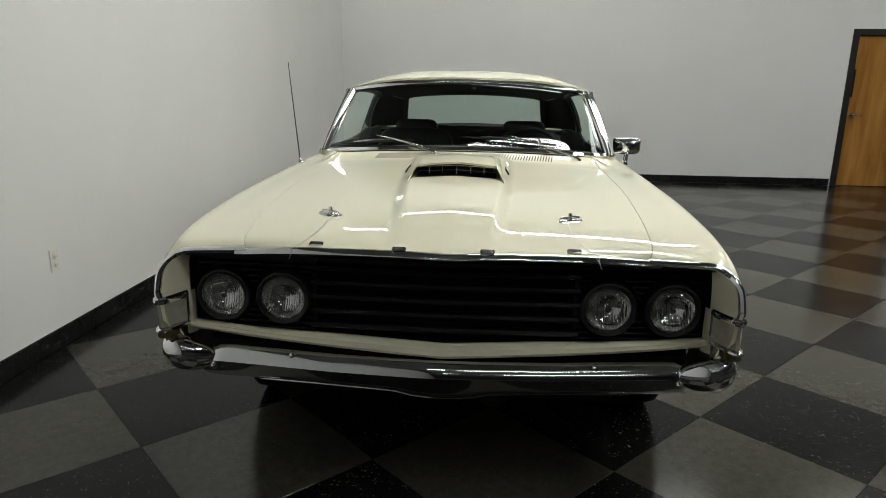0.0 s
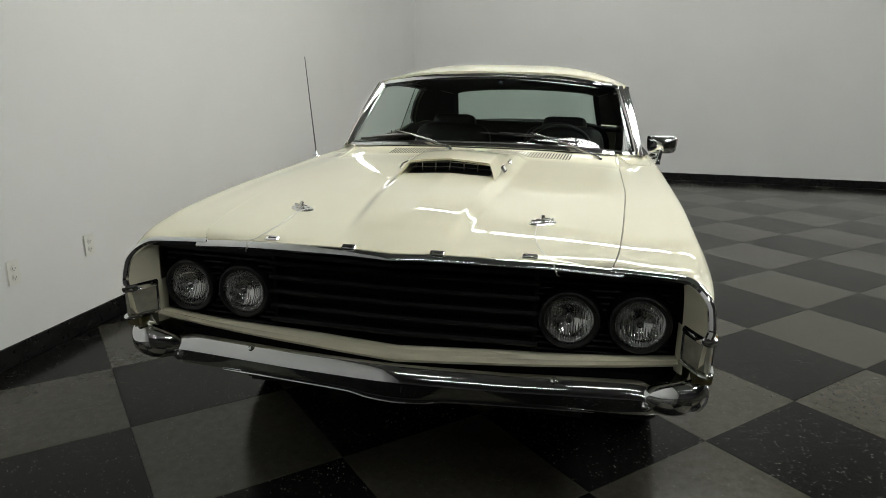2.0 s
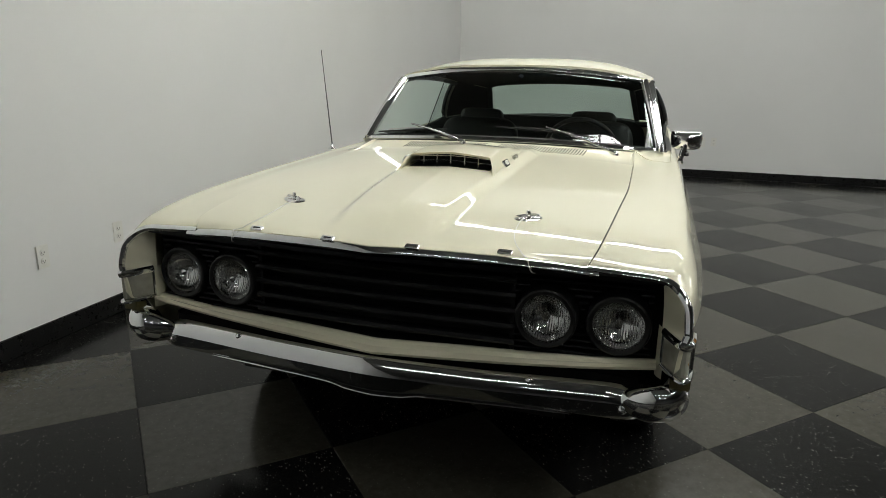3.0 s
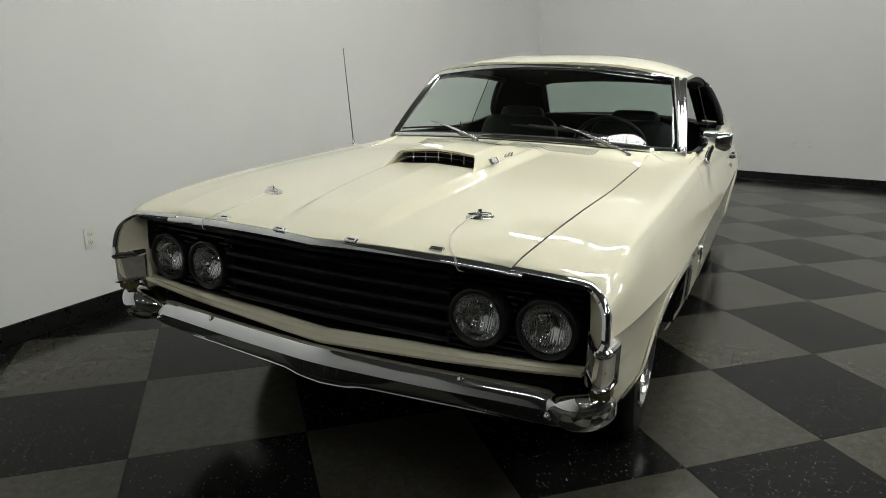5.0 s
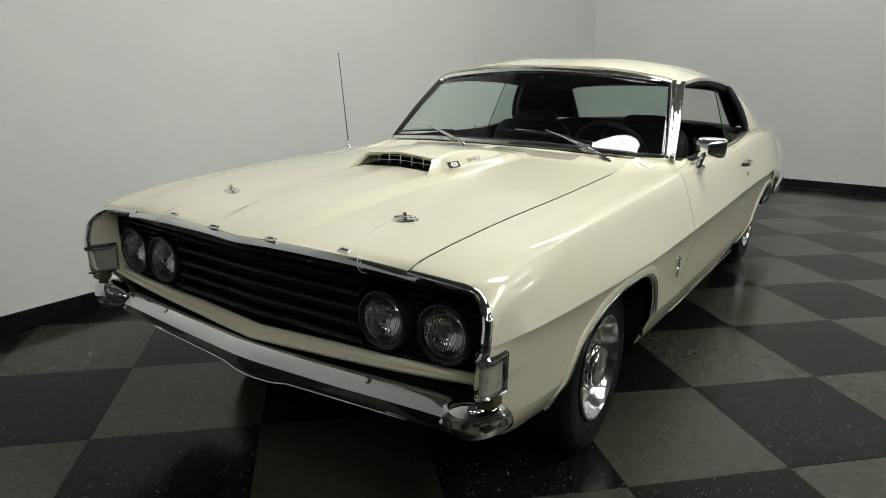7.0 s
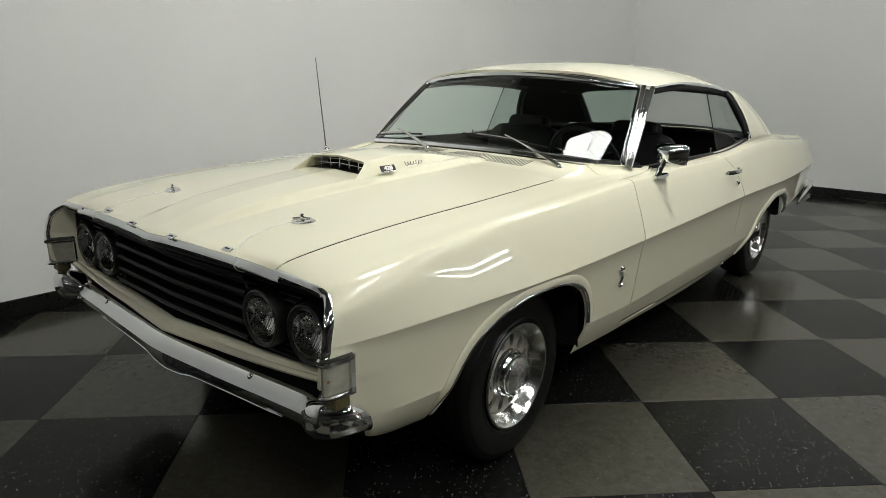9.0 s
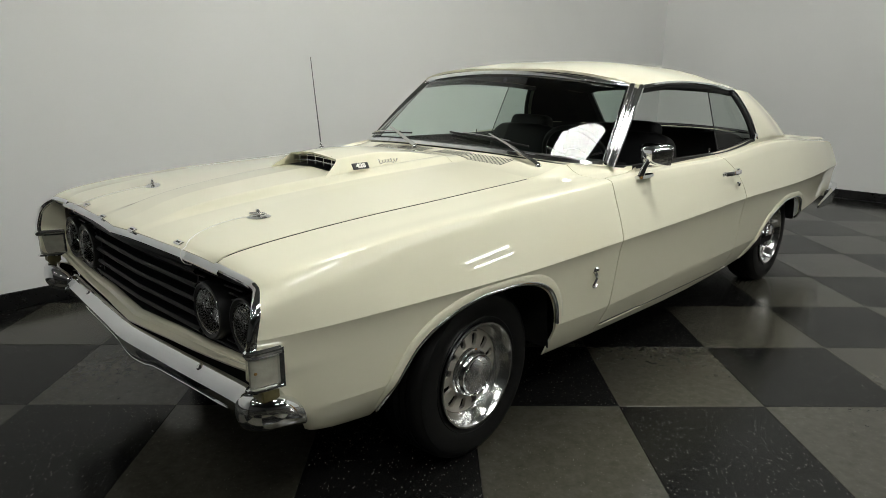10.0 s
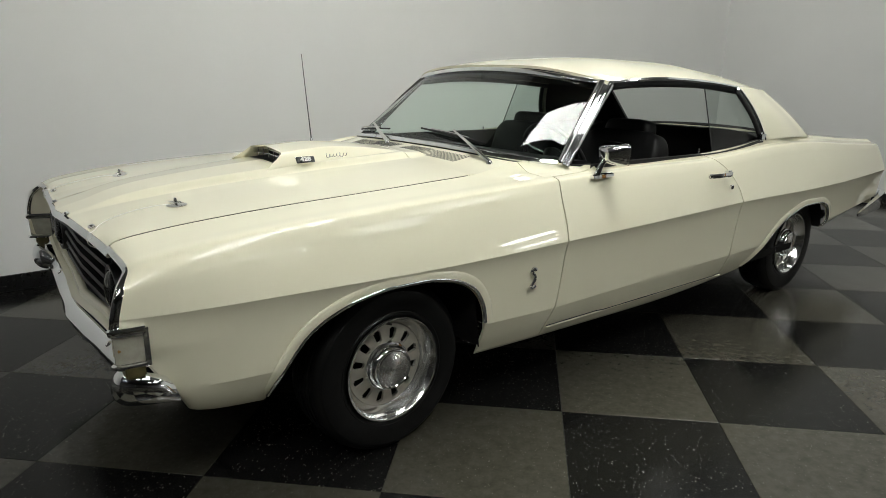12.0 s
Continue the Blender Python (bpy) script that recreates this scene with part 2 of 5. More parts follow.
def add_grid(bm, rows, closed_rows=False, closed_cols=False, mat=0):
    vs = [[bm.verts.new(p) for p in row] for row in rows]
    nr, nc = len(vs), len(vs[0])
    for i in range(nr if closed_rows else nr - 1):
        for j in range(nc if closed_cols else nc - 1):
            f = bm.faces.new((vs[i][j], vs[i][(j + 1) % nc], vs[(i + 1) % nr][(j + 1) % nc], vs[(i + 1) % nr][j]))
            f.material_index = mat
    return vs


def grid(rows, **k):
    bm = bmesh.new()
    add_grid(bm, rows, **k)
    return bm


def sheet(rows, inward, **k):
    """A panel with thickness: the grid, the same grid moved by inward, and a rim."""
    bm = bmesh.new()
    a = add_grid(bm, rows, **k)
    inward = Vector(inward)
    b = add_grid(bm, [[Vector(p) + inward for p in r] for r in rows], **k)
    for ra, rb in ((a[0], b[0]), (a[-1], b[-1]), ([r[0] for r in a], [r[0] for r in b]), ([r[-1] for r in a], [r[-1] for r in b])):
        for i in range(len(ra) - 1):
            bm.faces.new((ra[i], ra[i + 1], rb[i + 1], rb[i]))
    return bm


def mirrored(p, side):
    return Vector((p[0] * side, p[1], p[2]))


def add_box(bm, lo, hi, bevel=0.0, m=None):
    made = bmesh.ops.create_cube(bm, size=1)["verts"]
    for v in made:
        v.co = Vector([lo[i] + (v.co[i] + 0.5) * (hi[i] - lo[i]) for i in range(3)])
    if bevel:
        edges = list({e for v in made for e in v.link_edges})
        made = bmesh.ops.bevel(bm, geom=edges, offset=bevel, segments=2, affect="EDGES")["verts"]
    if m is not None:
        bmesh.ops.transform(bm, matrix=m, verts=list(set(made)))
    return bm


def box(lo, hi, bevel=0.0, m=None):
    return add_box(bmesh.new(), lo, hi, bevel, m)


def sweep(path, profile, closed=False, up=(0, 0, 1), scale=None, caps=True):
    """Sweeps profile points (a, b) along a path; a lies sideways, b along up."""
    bm = bmesh.new()
    rows = []
    n = len(path)
    for i, p in enumerate(path):
        a = path[(i - 1) % n] if closed or i else path[0]
        b = path[(i + 1) % n] if closed or i < n - 1 else path[-1]
        t = (Vector(b) - Vector(a)).normalized()
        side = t.cross(Vector(up))
        side = side.normalized() if side.length > 1e-6 else Vector((1, 0, 0))
        top = side.cross(t)
        k = scale(i / (n - 1)) if scale else 1
        rows.append([Vector(p) + side * u * k + top * v * k for u, v in profile])
    vs = add_grid(bm, rows, closed_rows=closed, closed_cols=True)
    if caps and not closed:
        bm.faces.new(vs[0])
        bm.faces.new(vs[-1][::-1])
    return bm


def ring(r, n=8, squash=1.0):
    return [(r * math.cos(2 * math.pi * k / n), r * squash * math.sin(2 * math.pi * k / n)) for k in range(n)]


def tube(path, r, n=8, closed=False, scale=None, squash=1.0, up=(0, 0, 1)):
    return sweep(path, ring(r, n, squash), closed, up, scale)


def lathe(profile, n=48, axis="X"):
    """Turns (radius, along) points round the axis."""
    rows = []
    for k in range(n):
        c, s = math.cos(2 * math.pi * k / n), math.sin(2 * math.pi * k / n)
        if axis == "X":
            rows.append([Vector((a, r * c, r * s)) for r, a in profile])
        elif axis == "Y":
            rows.append([Vector((r * c, a, r * s)) for r, a in profile])
        else:
            rows.append([Vector((r * c, r * s, a)) for r, a in profile])
    bm = grid(rows, closed_rows=True)
    bmesh.ops.remove_doubles(bm, verts=bm.verts, dist=1e-6)
    return bm


def merge(*bms):
    out = bmesh.new()
    for b in bms:
        me = bpy.data.meshes.new("tmp")
        b.to_mesh(me)
        b.free()
        out.from_mesh(me)
        bpy.data.meshes.remove(me)
    return out


# ---- the room ----
WX, EX, NY, SY, TOP = -2.0, 21.0, 6.95, -14.0, 4.4
BAY, FAR = 6.9, 20.0  # beyond BAY an added, unseen part runs north to FAR, holding two panels


def wall(name, lo, hi, label, mat=WALL):
    return tagged(part(name, box(lo, hi), mat, smooth=False), label, "wall", kind="structure")


wall("wall_west", (WX - 0.15, SY - 0.15, 0), (WX, NY + 0.15, TOP), "plain light grey painted wall beside the car")
# added walls out of view, dark so chrome reflects dark and side light drops
wall("wall_south", (WX, SY - 0.15, 0), (EX, SY, TOP), "unseen dark grey wall added to close the room and cut light", UNSEEN_WALL)
wall("wall_east", (EX, SY - 0.15, 0), (EX + 0.15, FAR + 0.15, TOP), "unseen dark grey wall added to close the room and cut light", UNSEEN_WALL)
wall("wall_bay", (BAY - 0.15, NY + 0.15, 0), (BAY, FAR + 0.15, TOP), "unseen dark grey wall added to close the room and cut light", UNSEEN_WALL)
wall("wall_far", (BAY, FAR, 0), (EX, FAR + 0.15, TOP), "unseen dark grey wall added to close the room and cut light", UNSEEN_WALL)
DOOR = (5.10, 6.02, 2.11)
north = bmesh.new()
add_box(north, (WX, NY, 0), (DOOR[0], NY + 0.15, TOP))
add_box(north, (DOOR[1], NY, 0), (BAY, NY + 0.15, TOP))
add_box(north, (DOOR[0], NY, DOOR[2]), (DOOR[1], NY + 0.15, TOP))
tagged(part("wall_north", north, WALL, smooth=False), "plain light grey painted wall with a wooden door", "wall", kind="structure")
tagged(part("ceiling", box((WX, SY, TOP), (EX, FAR, TOP + 0.1)), CEILING, smooth=False), "plain dark painted ceiling with panel lights", "ceiling", kind="structure")
for name, lo, hi in (("baseboard_west", (WX + 0.001, SY, 0.002), (WX + 0.012, NY - 0.012, 0.102)),
                     ("baseboard_north", (WX + 0.012, NY - 0.012, 0.002), (DOOR[0] - 0.06, NY - 0.001, 0.102)),
                     ("baseboard_north_end", (DOOR[1] + 0.06, NY - 0.012, 0.002), (BAY, NY - 0.001, 0.102)),
                     ("baseboard_south", (WX + 0.012, SY + 0.001, 0.002), (EX, SY + 0.012, 0.102))):
    tagged(part(name, box(lo, hi, 0.003), BASE_TRIM), "glossy black vinyl baseboard along the wall", "baseboard", kind="structure")

# the wooden door in its dark frame
door = tagged(empty("door_1", pose(DOOR[0], NY, 0)), "closed varnished wooden door in a dark metal frame", "door", kind="structure")
W = DOOR[1] - DOOR[0]
part("door_leaf", box((0.045, 0.02, 0.006), (W - 0.045, 0.062, DOOR[2] - 0.045), 0.003), WOOD, door, "varnished wood veneer")
frame_bm = bmesh.new()
add_box(frame_bm, (-0.04, -0.015, 0), (0.045, 0.12, DOOR[2] + 0.04), 0.004)
add_box(frame_bm, (W - 0.045, -0.015, 0), (W + 0.04, 0.12, DOOR[2] + 0.04), 0.004)
add_box(frame_bm, (0.045, -0.015, DOOR[2] - 0.045), (W - 0.045, 0.12, DOOR[2] + 0.04), 0.004)
part("door_frame", frame_bm, FRAME_PAINT, door, "dark painted steel frame")
lever = merge(lathe([(0, -0.012), (0.03, -0.012), (0.034, 0.0), (0.034, 0.02), (0, 0.02)], 24, "Y"),
              tube([Vector((0, -0.05, 0)), Vector((0, 0.0, 0))], 0.009),
              tube(spline([(0, -0.05, 0), (0.05, -0.055, 0.003), (0.12, -0.05, -0.004)], 8), 0.009))
part("door_handle", lever, STAINLESS, door, "satin steel lever handle", pose(0.11, 0.0, 1.0))
part("lock_plate", box((0.055, 0.012, 1.25), (0.085, 0.02, 1.62), 0.003), STAINLESS, door, "long steel plate")


def outlet(name, m, sockets, label):
    o = tagged(empty(name, m), label, "outlet", kind="")
    w = 0.035 if sockets else 0.058
    part("plate", box((-w, -0.007, -0.057), (w, 0.0, 0.057), 0.003), WHITE_PLASTIC, o)
    for dz in (-0.021, 0.021):
        part("socket", lathe([(0, -0.0095), (0.014, -0.0095), (0.0165, -0.006), (0.0165, -0.003)], 20, "Y"), WHITE_PLASTIC, o, m=pose(0, 0, dz))
        slots = bmesh.new()
        add_box(slots, (-0.008, -0.0105, dz - 0.004), (-0.0055, -0.009, dz + 0.005))
        add_box(slots, (0.0055, -0.0105, dz - 0.004), (0.008, -0.009, dz + 0.004))
        add_box(slots, (-0.002, -0.0105, dz - 0.011), (0.002, -0.009, dz - 0.007))
        part("slot", slots, DARK_SLOT, o, "dark contact slots")
    return o


outlet("wall_outlet", pose(WX, 0.29, 0.445, 0, 0, 90), True, "ivory duplex power outlet on the grey wall")
outlet("wall_outlet", pose(WX, -0.185, 0.43, 0, 0, 90), True, "ivory duplex power outlet on the grey wall")
outlet("wall_outlet", pose(1.39, NY, 0.47), False, "wide ivory double outlet plate on the grey wall")
outlet("wall_outlet", pose(1.55, NY, 0.48), True, "ivory duplex power outlet on the grey wall")

# ceiling panel lights


def panel_meshes(w, d, glow):
    body = finish("housing", box((-w / 2 - 0.02, -d / 2 - 0.02, -0.06), (w / 2 + 0.02, d / 2 + 0.02, 0), 0.006), FIXTURE)
    return body, finish("diffuser", box((-w / 2, -d / 2, -0.075), (w / 2, -0.008, -0.06), 0.004), glow)


def strip_meshes(w, d, strip, glow):
    """A housing with two narrow diffusers along its long edges."""
    body = finish("housing", box((-w / 2 - 0.02, -d / 2 - 0.02, -0.06), (w / 2 + 0.02, d / 2 + 0.02, 0), 0.006), FIXTURE)
    return body, finish("diffuser", box((-w / 2, -d / 2, -0.075), (w / 2, -d / 2 + strip, -0.06), 0.004), glow)


def twin_meshes(w, d, gap, glow):
    """A long housing with two diffusers end to end."""
    body = finish("housing", box((-w / 2 - 0.02, -d / 2 - 0.02, -0.06), (w / 2 + 0.02, d / 2 + 0.02, 0), 0.006), FIXTURE)
    return body, finish("diffuser", box((-w / 2, -d / 2, -0.075), (-gap / 2, d / 2, -0.06), 0.004), glow)


OVERHEAD, LARGE, FILL = twin_meshes(2.3, 0.62, 0.06, GLOW), strip_meshes(1.8, 0.7, 0.15, STRIP_GLOW), panel_meshes(1.8, 1.2, MID_GLOW)


def panel_light(x, y, turn, meshes, label):
    s = tagged(empty("panel_light", pose(x, y, TOP, 0, 0, turn)), label, "ceiling light", "panel lights on the ceiling")
    part("housing", meshes[0], None, s)
    part("diffuser", meshes[1], None, s, "glowing white diffuser")
    part("diffuser", meshes[1], None, s, "glowing white diffuser", pose(0, 0, 0, 0, 0, 180))


panel_light(1.12, 1.12, 18, OVERHEAD, "long bright twin panel light over the car")
# the second, out of view, is added as fill for the car's front
for x, y in ((3.7, 0.6), (3.9, -2.4)):
    panel_light(x, y, 90, LARGE, "white ceiling light with two narrow diffusers")
# panels out of view, added to brighten the far wall and the car's side
for x, y in ((5.1, 4.4), (7.8, 4.6), (9.2, 1.8)):
    panel_light(x, y, 90, FILL, "large white panel light out of view, added as fill")

# single-tube battens over the far end of the room
batten_body = finish("housing", box((-0.62, -0.04, -0.05), (0.62, 0.04, 0), 0.006), FIXTURE)
batten_tube = finish("tube", tube([Vector((-0.6, 0, -0.07)), Vector((0.6, 0, -0.07))], 0.014, 10), GLOW)
for x, y in ((-0.6, -4.8), (1.4, -4.8), (3.4, -4.8), (0.4, -8.2), (2.4, -8.2)):
    s = tagged(empty("batten_light", pose(x, y, TOP)), "slim white fluorescent batten on the ceiling", "ceiling light", "battens on the ceiling")
    part("housing", batten_body, None, s)
    part("tube", batten_tube, None, s, "glowing white tube")

# two wide panels, out of view, added for the stripes along the car's side
stripe_body = finish("housing", box((-1.85, -0.65, -0.05), (1.85, 0.65, 0), 0.006), FIXTURE)
stripe_panel = finish("diffuser", box((-1.8, -0.6, -0.065), (1.8, 0.6, -0.05), 0.004), GLOW)
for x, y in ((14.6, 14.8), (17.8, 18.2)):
    s = tagged(empty("panel_light", pose(x, y, TOP, 0, 0, -45)), "wide white panel light out of view, added for stripes on the car", "ceiling light", "panel lights on the ceiling")
    part("housing", stripe_body, None, s)
    part("diffuser", stripe_panel, None, s, "glowing white diffuser")

# wider battens before the far wall, out of view, added to brighten it
wide_body = finish("housing", box((-0.62, -0.06, -0.05), (0.62, 0.06, 0), 0.006), FIXTURE)
wide_tube = finish("tube", tube([Vector((-0.6, 0, -0.085)), Vector((0.6, 0, -0.085))], 0.039, 12), BATTEN_GLOW)
for x in (-1.25, 0.05, 1.35, 2.65):
    s = tagged(empty("batten_light", pose(x, 5.3, TOP)), "wide white batten out of view, added to brighten the grey wall", "ceiling light", "battens on the ceiling")
    part("housing", wide_body, None, s)
    part("tube", wide_tube, None, s, "glowing white tube")

# ---- the car: shape of the body ----
# x to the car's left, y to its rear from the front axle, z up
half = curve1((-0.87, 0.866), (-0.78, 0.888), (-0.6, 0.910), (-0.3, 0.932), (0, 0.945), (0.5, 0.951), (1.2, 0.955), (2.0, 0.956), (2.7, 0.956), (3.2, 0.945), (3.7, 0.912), (4.32, 0.852))
z_crease = curve1((-0.87, 0.697), (-0.3, 0.690), (0.3, 0.679), (0.76, 0.682), (1.3, 0.684), (2.1, 0.692), (3.0, 0.680), (4.32, 0.672))
z_low = curve1((-0.87, 0.458), (-0.45, 0.450), (0.44, 0.414), (0.75, 0.402), (1.2, 0.405), (2.3, 0.404), (3.3, 0.44), (4.32, 0.48))
z_bottom = curve1((-0.87, 0.383), (-0.45, 0.343), (0.36, 0.285), (0.8, 0.272), (1.6, 0.256), (2.3, 0.280), (3.3, 0.37), (4.32, 0.45))
flank_in = curve1((-0.87, 0.024), (-0.45, 0.030), (4.32, 0.030))
foot_in = curve1((-0.87, 0.046), (-0.65, 0.072), (-0.45, 0.086), (4.32, 0.086))
z_top = curve1((-0.87, 0.816), (-0.8, 0.836), (-0.7, 0.853), (-0.5, 0.880), (-0.2, 0.899), (0.2, 0.914), (0.56, 0.926), (0.76, 0.933), (1.3, 0.940), (1.9, 0.932),
               (2.2, 0.945), (2.45, 0.968), (2.8, 0.972), (3.1, 0.958), (3.6, 0.915), (4.32, 0.866))
x_in = curve1((-0.87, 0.606), (-0.7, 0.630), (-0.35, 0.656), (0.05, 0.675), (0.5, 0.674), (0.73, 0.666), (0.78, 0.69), (0.86, 0.735), (0.94, 0.79), (1.02, 0.838), (1.9, 0.842), (2.45, 0.830), (3.0, 0.80), (3.4, 0.77), (4.32, 0.73))
z_in = curve1((-0.87, 0.822), (-0.8, 0.842), (-0.6, 0.872), (-0.3, 0.896), (0.0, 0.911), (0.3, 0.923), (0.5, 0.932), (0.73, 0.966), (0.8, 0.962), (0.94, 0.952), (1.3, 0.950), (1.95, 0.942),
              (2.2, 0.956), (2.45, 0.982), (2.8, 0.985), (3.1, 0.970), (3.6, 0.928), (4.32, 0.878))
half, z_crease, z_low, z_bottom, z_top = [smooth(f, -0.87, 4.32, r) for f, r in ((half, 0.3), (z_crease, 0.3), (z_low, 0.25), (z_bottom, 0.15), (z_top, 0.3))]
x_in, z_in = smooth(x_in, -0.87, 4.32, 0.06), smooth(z_in, -0.87, 4.32, 0.07)
# door cuts, by height
cut_front = curve1((0.29, 0.715), (0.35, 0.727), (0.44, 0.750), (0.58, 0.764), (0.68, 0.769), (0.765, 0.774), (0.83, 0.773), (0.873, 0.776), (0.90, 0.782), (0.96, 0.79))
cut_rear = curve1((0.29, 2.07), (0.51, 2.086), (0.61, 2.093), (0.69, 2.095), (0.75, 2.082), (0.84, 2.020), (0.91, 1.922), (0.955, 1.815))
# front edge of the hood, and the plane of the grille behind it
NOSE = curve1((0.0, -0.842), (0.2, -0.826), (0.35, -0.817), (0.5, -0.806), (0.635, -0.797), (0.9, -0.795))
GRILLE_Y = curve1((0.0, -0.872), (0.35, -0.860), (0.5, -0.853), (0.7, -0.842), (0.9, -0.835))
# wheel openings: height over the ground along the car
arch_front = curve1((-0.455, 0.343), (-0.435, 0.405), (-0.395, 0.474), (-0.328, 0.553), (-0.25, 0.599), (-0.15, 0.632), (-0.044, 0.647), (0.068, 0.646), (0.188, 0.629), (0.278, 0.591), (0.342, 0.518), (0.368, 0.42), (0.373, 0.30))
arch_rear = curve1((2.30, 0.29), (2.46, 0.41), (2.57, 0.49), (2.69, 0.54), (2.89, 0.582), (3.08, 0.578), (3.20, 0.545), (3.262, 0.48), (3.29, 0.37))


def opening(y):
    if -0.455 <= y <= 0.373:
        return max(arch_front(y), z_bottom(y))
    if 2.30 <= y <= 3.29:
        return max(arch_rear(y), z_bottom(y))
    return z_bottom(y)


def section(y):
    """Half of the body's outline across the car at y: bottom to crease, and crease to the inner top edge."""
    xm, zc, zl, zb, zt = half(y), z_crease(y), z_low(y), z_bottom(y), z_top(y)
    h = zt - zc
    d = zc - zl
    tuck, foot = flank_in(y), foot_in(y)
    flank = [Vector((xm - tuck * (0.40 * (1 - math.exp((k / 89 - 1) / 0.13)) + 0.60 * (1 - k / 89)), 0, zl + d * k / 89)) for k in range(90)]
    low = [Vector((xm - foot, 0, zb)).lerp(flank[0], k / 29) + Vector((0.004 * math.sin(math.pi * k / 29), 0, 0)) for k in range(29)] + flank
    g = h / 0.215
    xs, xi = xm - 0.094 * g, x_in(y)
    side_curve = [(xm - g * (0.060 * s + 0.016 * s * s), 0, zc + s * h) for s in [0.78 * k / 13 for k in range(14)]]
    up_pts = (side_curve + [(xm - 0.0655 * g, 0, zc + 0.862 * h), (xm - 0.0735 * g, 0, zc + 0.916 * h), (xs, 0, zc + 0.948 * h), (xs + 0.32 * (xi - xs), 0, zc + 0.97 * h), (xs + 0.65 * (xi - xs), 0, (zt + zc + 0.993 * h) / 2), (xi, 0, z_in(y))])
    # towards the nose the shoulder rounds off
    b = min(max((-0.35 - y) / 0.5, 0), 1) ** 1.5
    if b > 0:
        cx, cz, rad = xm - 0.090, zt - 0.080, 0.079
        nose = [(xm - 0.001 * k, 0, zc + (cz - zc) * k / 3) for k in range(4)]
        nose += [(cx + 0.087 * math.cos(math.radians(a)), 0, cz + rad * math.sin(math.radians(a))) for a in (18, 36, 53, 70, 86)]
        nose += [(cx + f * (xi - cx), 0, zt + (z_in(y) - zt) * f) for f in (0.3, 0.65, 1.0)]
        up = [p.lerp(q, b) for p, q in zip(spline(up_pts, 80), spline(nose, 80))]
    else:
        up = spline(up_pts, 80)
    floor = opening(y)
    kept = [p for p in low if p.z >= floor]
    if len(kept) < len(low):
        a, b = low[len(low) - len(kept) - 1], kept[0]
        kept.insert(0, a.lerp(b, (floor - a.z) / max(b.z - a.z, 1e-6)))
    low = even([p for p in kept if p.z < zl - 1e-4] + [flank[0]], 9)[:-1] + even(flank, 24) if floor < zl - 0.004 else even(kept, 32)
    return [Vector((p.x, y, p.z)) for p in low + up[1:]]


def stations(y0, y1, marks, step=0.03):
    """Places along the car from y0 to y1, denser at the marks."""
    out, y = [y0], y0
    while y < y1 - 1e-6:
        near = min([abs(y + 0.004 - k) for k in marks] + [9])
        y = min(y + (0.005 if near < 0.05 else 0.012 if near < 0.15 else step), y1)
        out.append(y)
    return out


def split_at(pts, x_lim):
    """The section's outer part, down to x_lim on the top, and its inner part."""
    k = next((i for i in range(40, len(pts)) if pts[i].x < x_lim), None)
    if k is None:
        return pts, None
    a, b = pts[k - 1], pts[k]
    m = a.lerp(b, (a.x - x_lim) / (a.x - b.x))
    return pts[:k] + [m], [m] + pts[k:]


def body_panel(y0, y1, side, edge0=None, edge1=None, marks=(), x_lim=None, reach=lambda z: 0.4):
    rows = []
    for y in stations(y0, y1, marks):
        row = []
        pts = section(y)
        if x_lim:
            outer = split_at(pts, x_lim)[0]
            pts = outer[:60] + even(outer[59:], len(pts) - 59)[1:]
        for p in pts:
            q = p.copy()
            if edge0:
                q.y += (edge0(p.z) - y0) * max(0, 1 - (y - y0) / reach(p.z)) ** 2
            if edge1:
                q.y += (edge1(p.z) - y1) * max(0, 1 - (y1 - y) / 0.4) ** 2
            row.append(mirrored(q, side))
        rows.append(row)
    return sheet(rows, (-0.012 * side, 0, -0.012))


tail_y = curve1((0.38, 4.27), (0.49, 4.30), (0.635, 4.300), (0.74, 4.285), (0.86, 4.25), (0.95, 4.24))
# front edge of the fender: leaning back at the top, raked back below the lamp
rake = curve1((0.30, -0.63), (0.382, -0.676), (0.455, -0.712), (0.52, -0.757), (0.575, -0.795), (0.60, -0.857), (0.66, -0.857), (0.70, -0.853), (0.745, -0.842), (0.78, -0.826), (0.80, -0.808), (0.812, -0.797), (0.9, -0.797))
lean = curve1((0.30, 0.4), (0.56, 0.4), (0.66, 0.15), (0.9, 0.15))
WARP_FROM = np.linspace(-0.862, -0.712, 200)
WARP_TO = WARP_FROM + 0.065 * (1 - (WARP_FROM + 0.862) / 0.15) ** 2


def fore(y):
    """The station of the fender's inner edge that comes to lie at y."""
    return float(np.interp(y, WARP_TO, WARP_FROM)) if y < -0.712 else y


GAP = 0.003
DOOR_TOP = 0.8365

car = tagged(empty("car"), "cream-white two-door hardtop coupe with chrome trim on the checkered floor", "car")

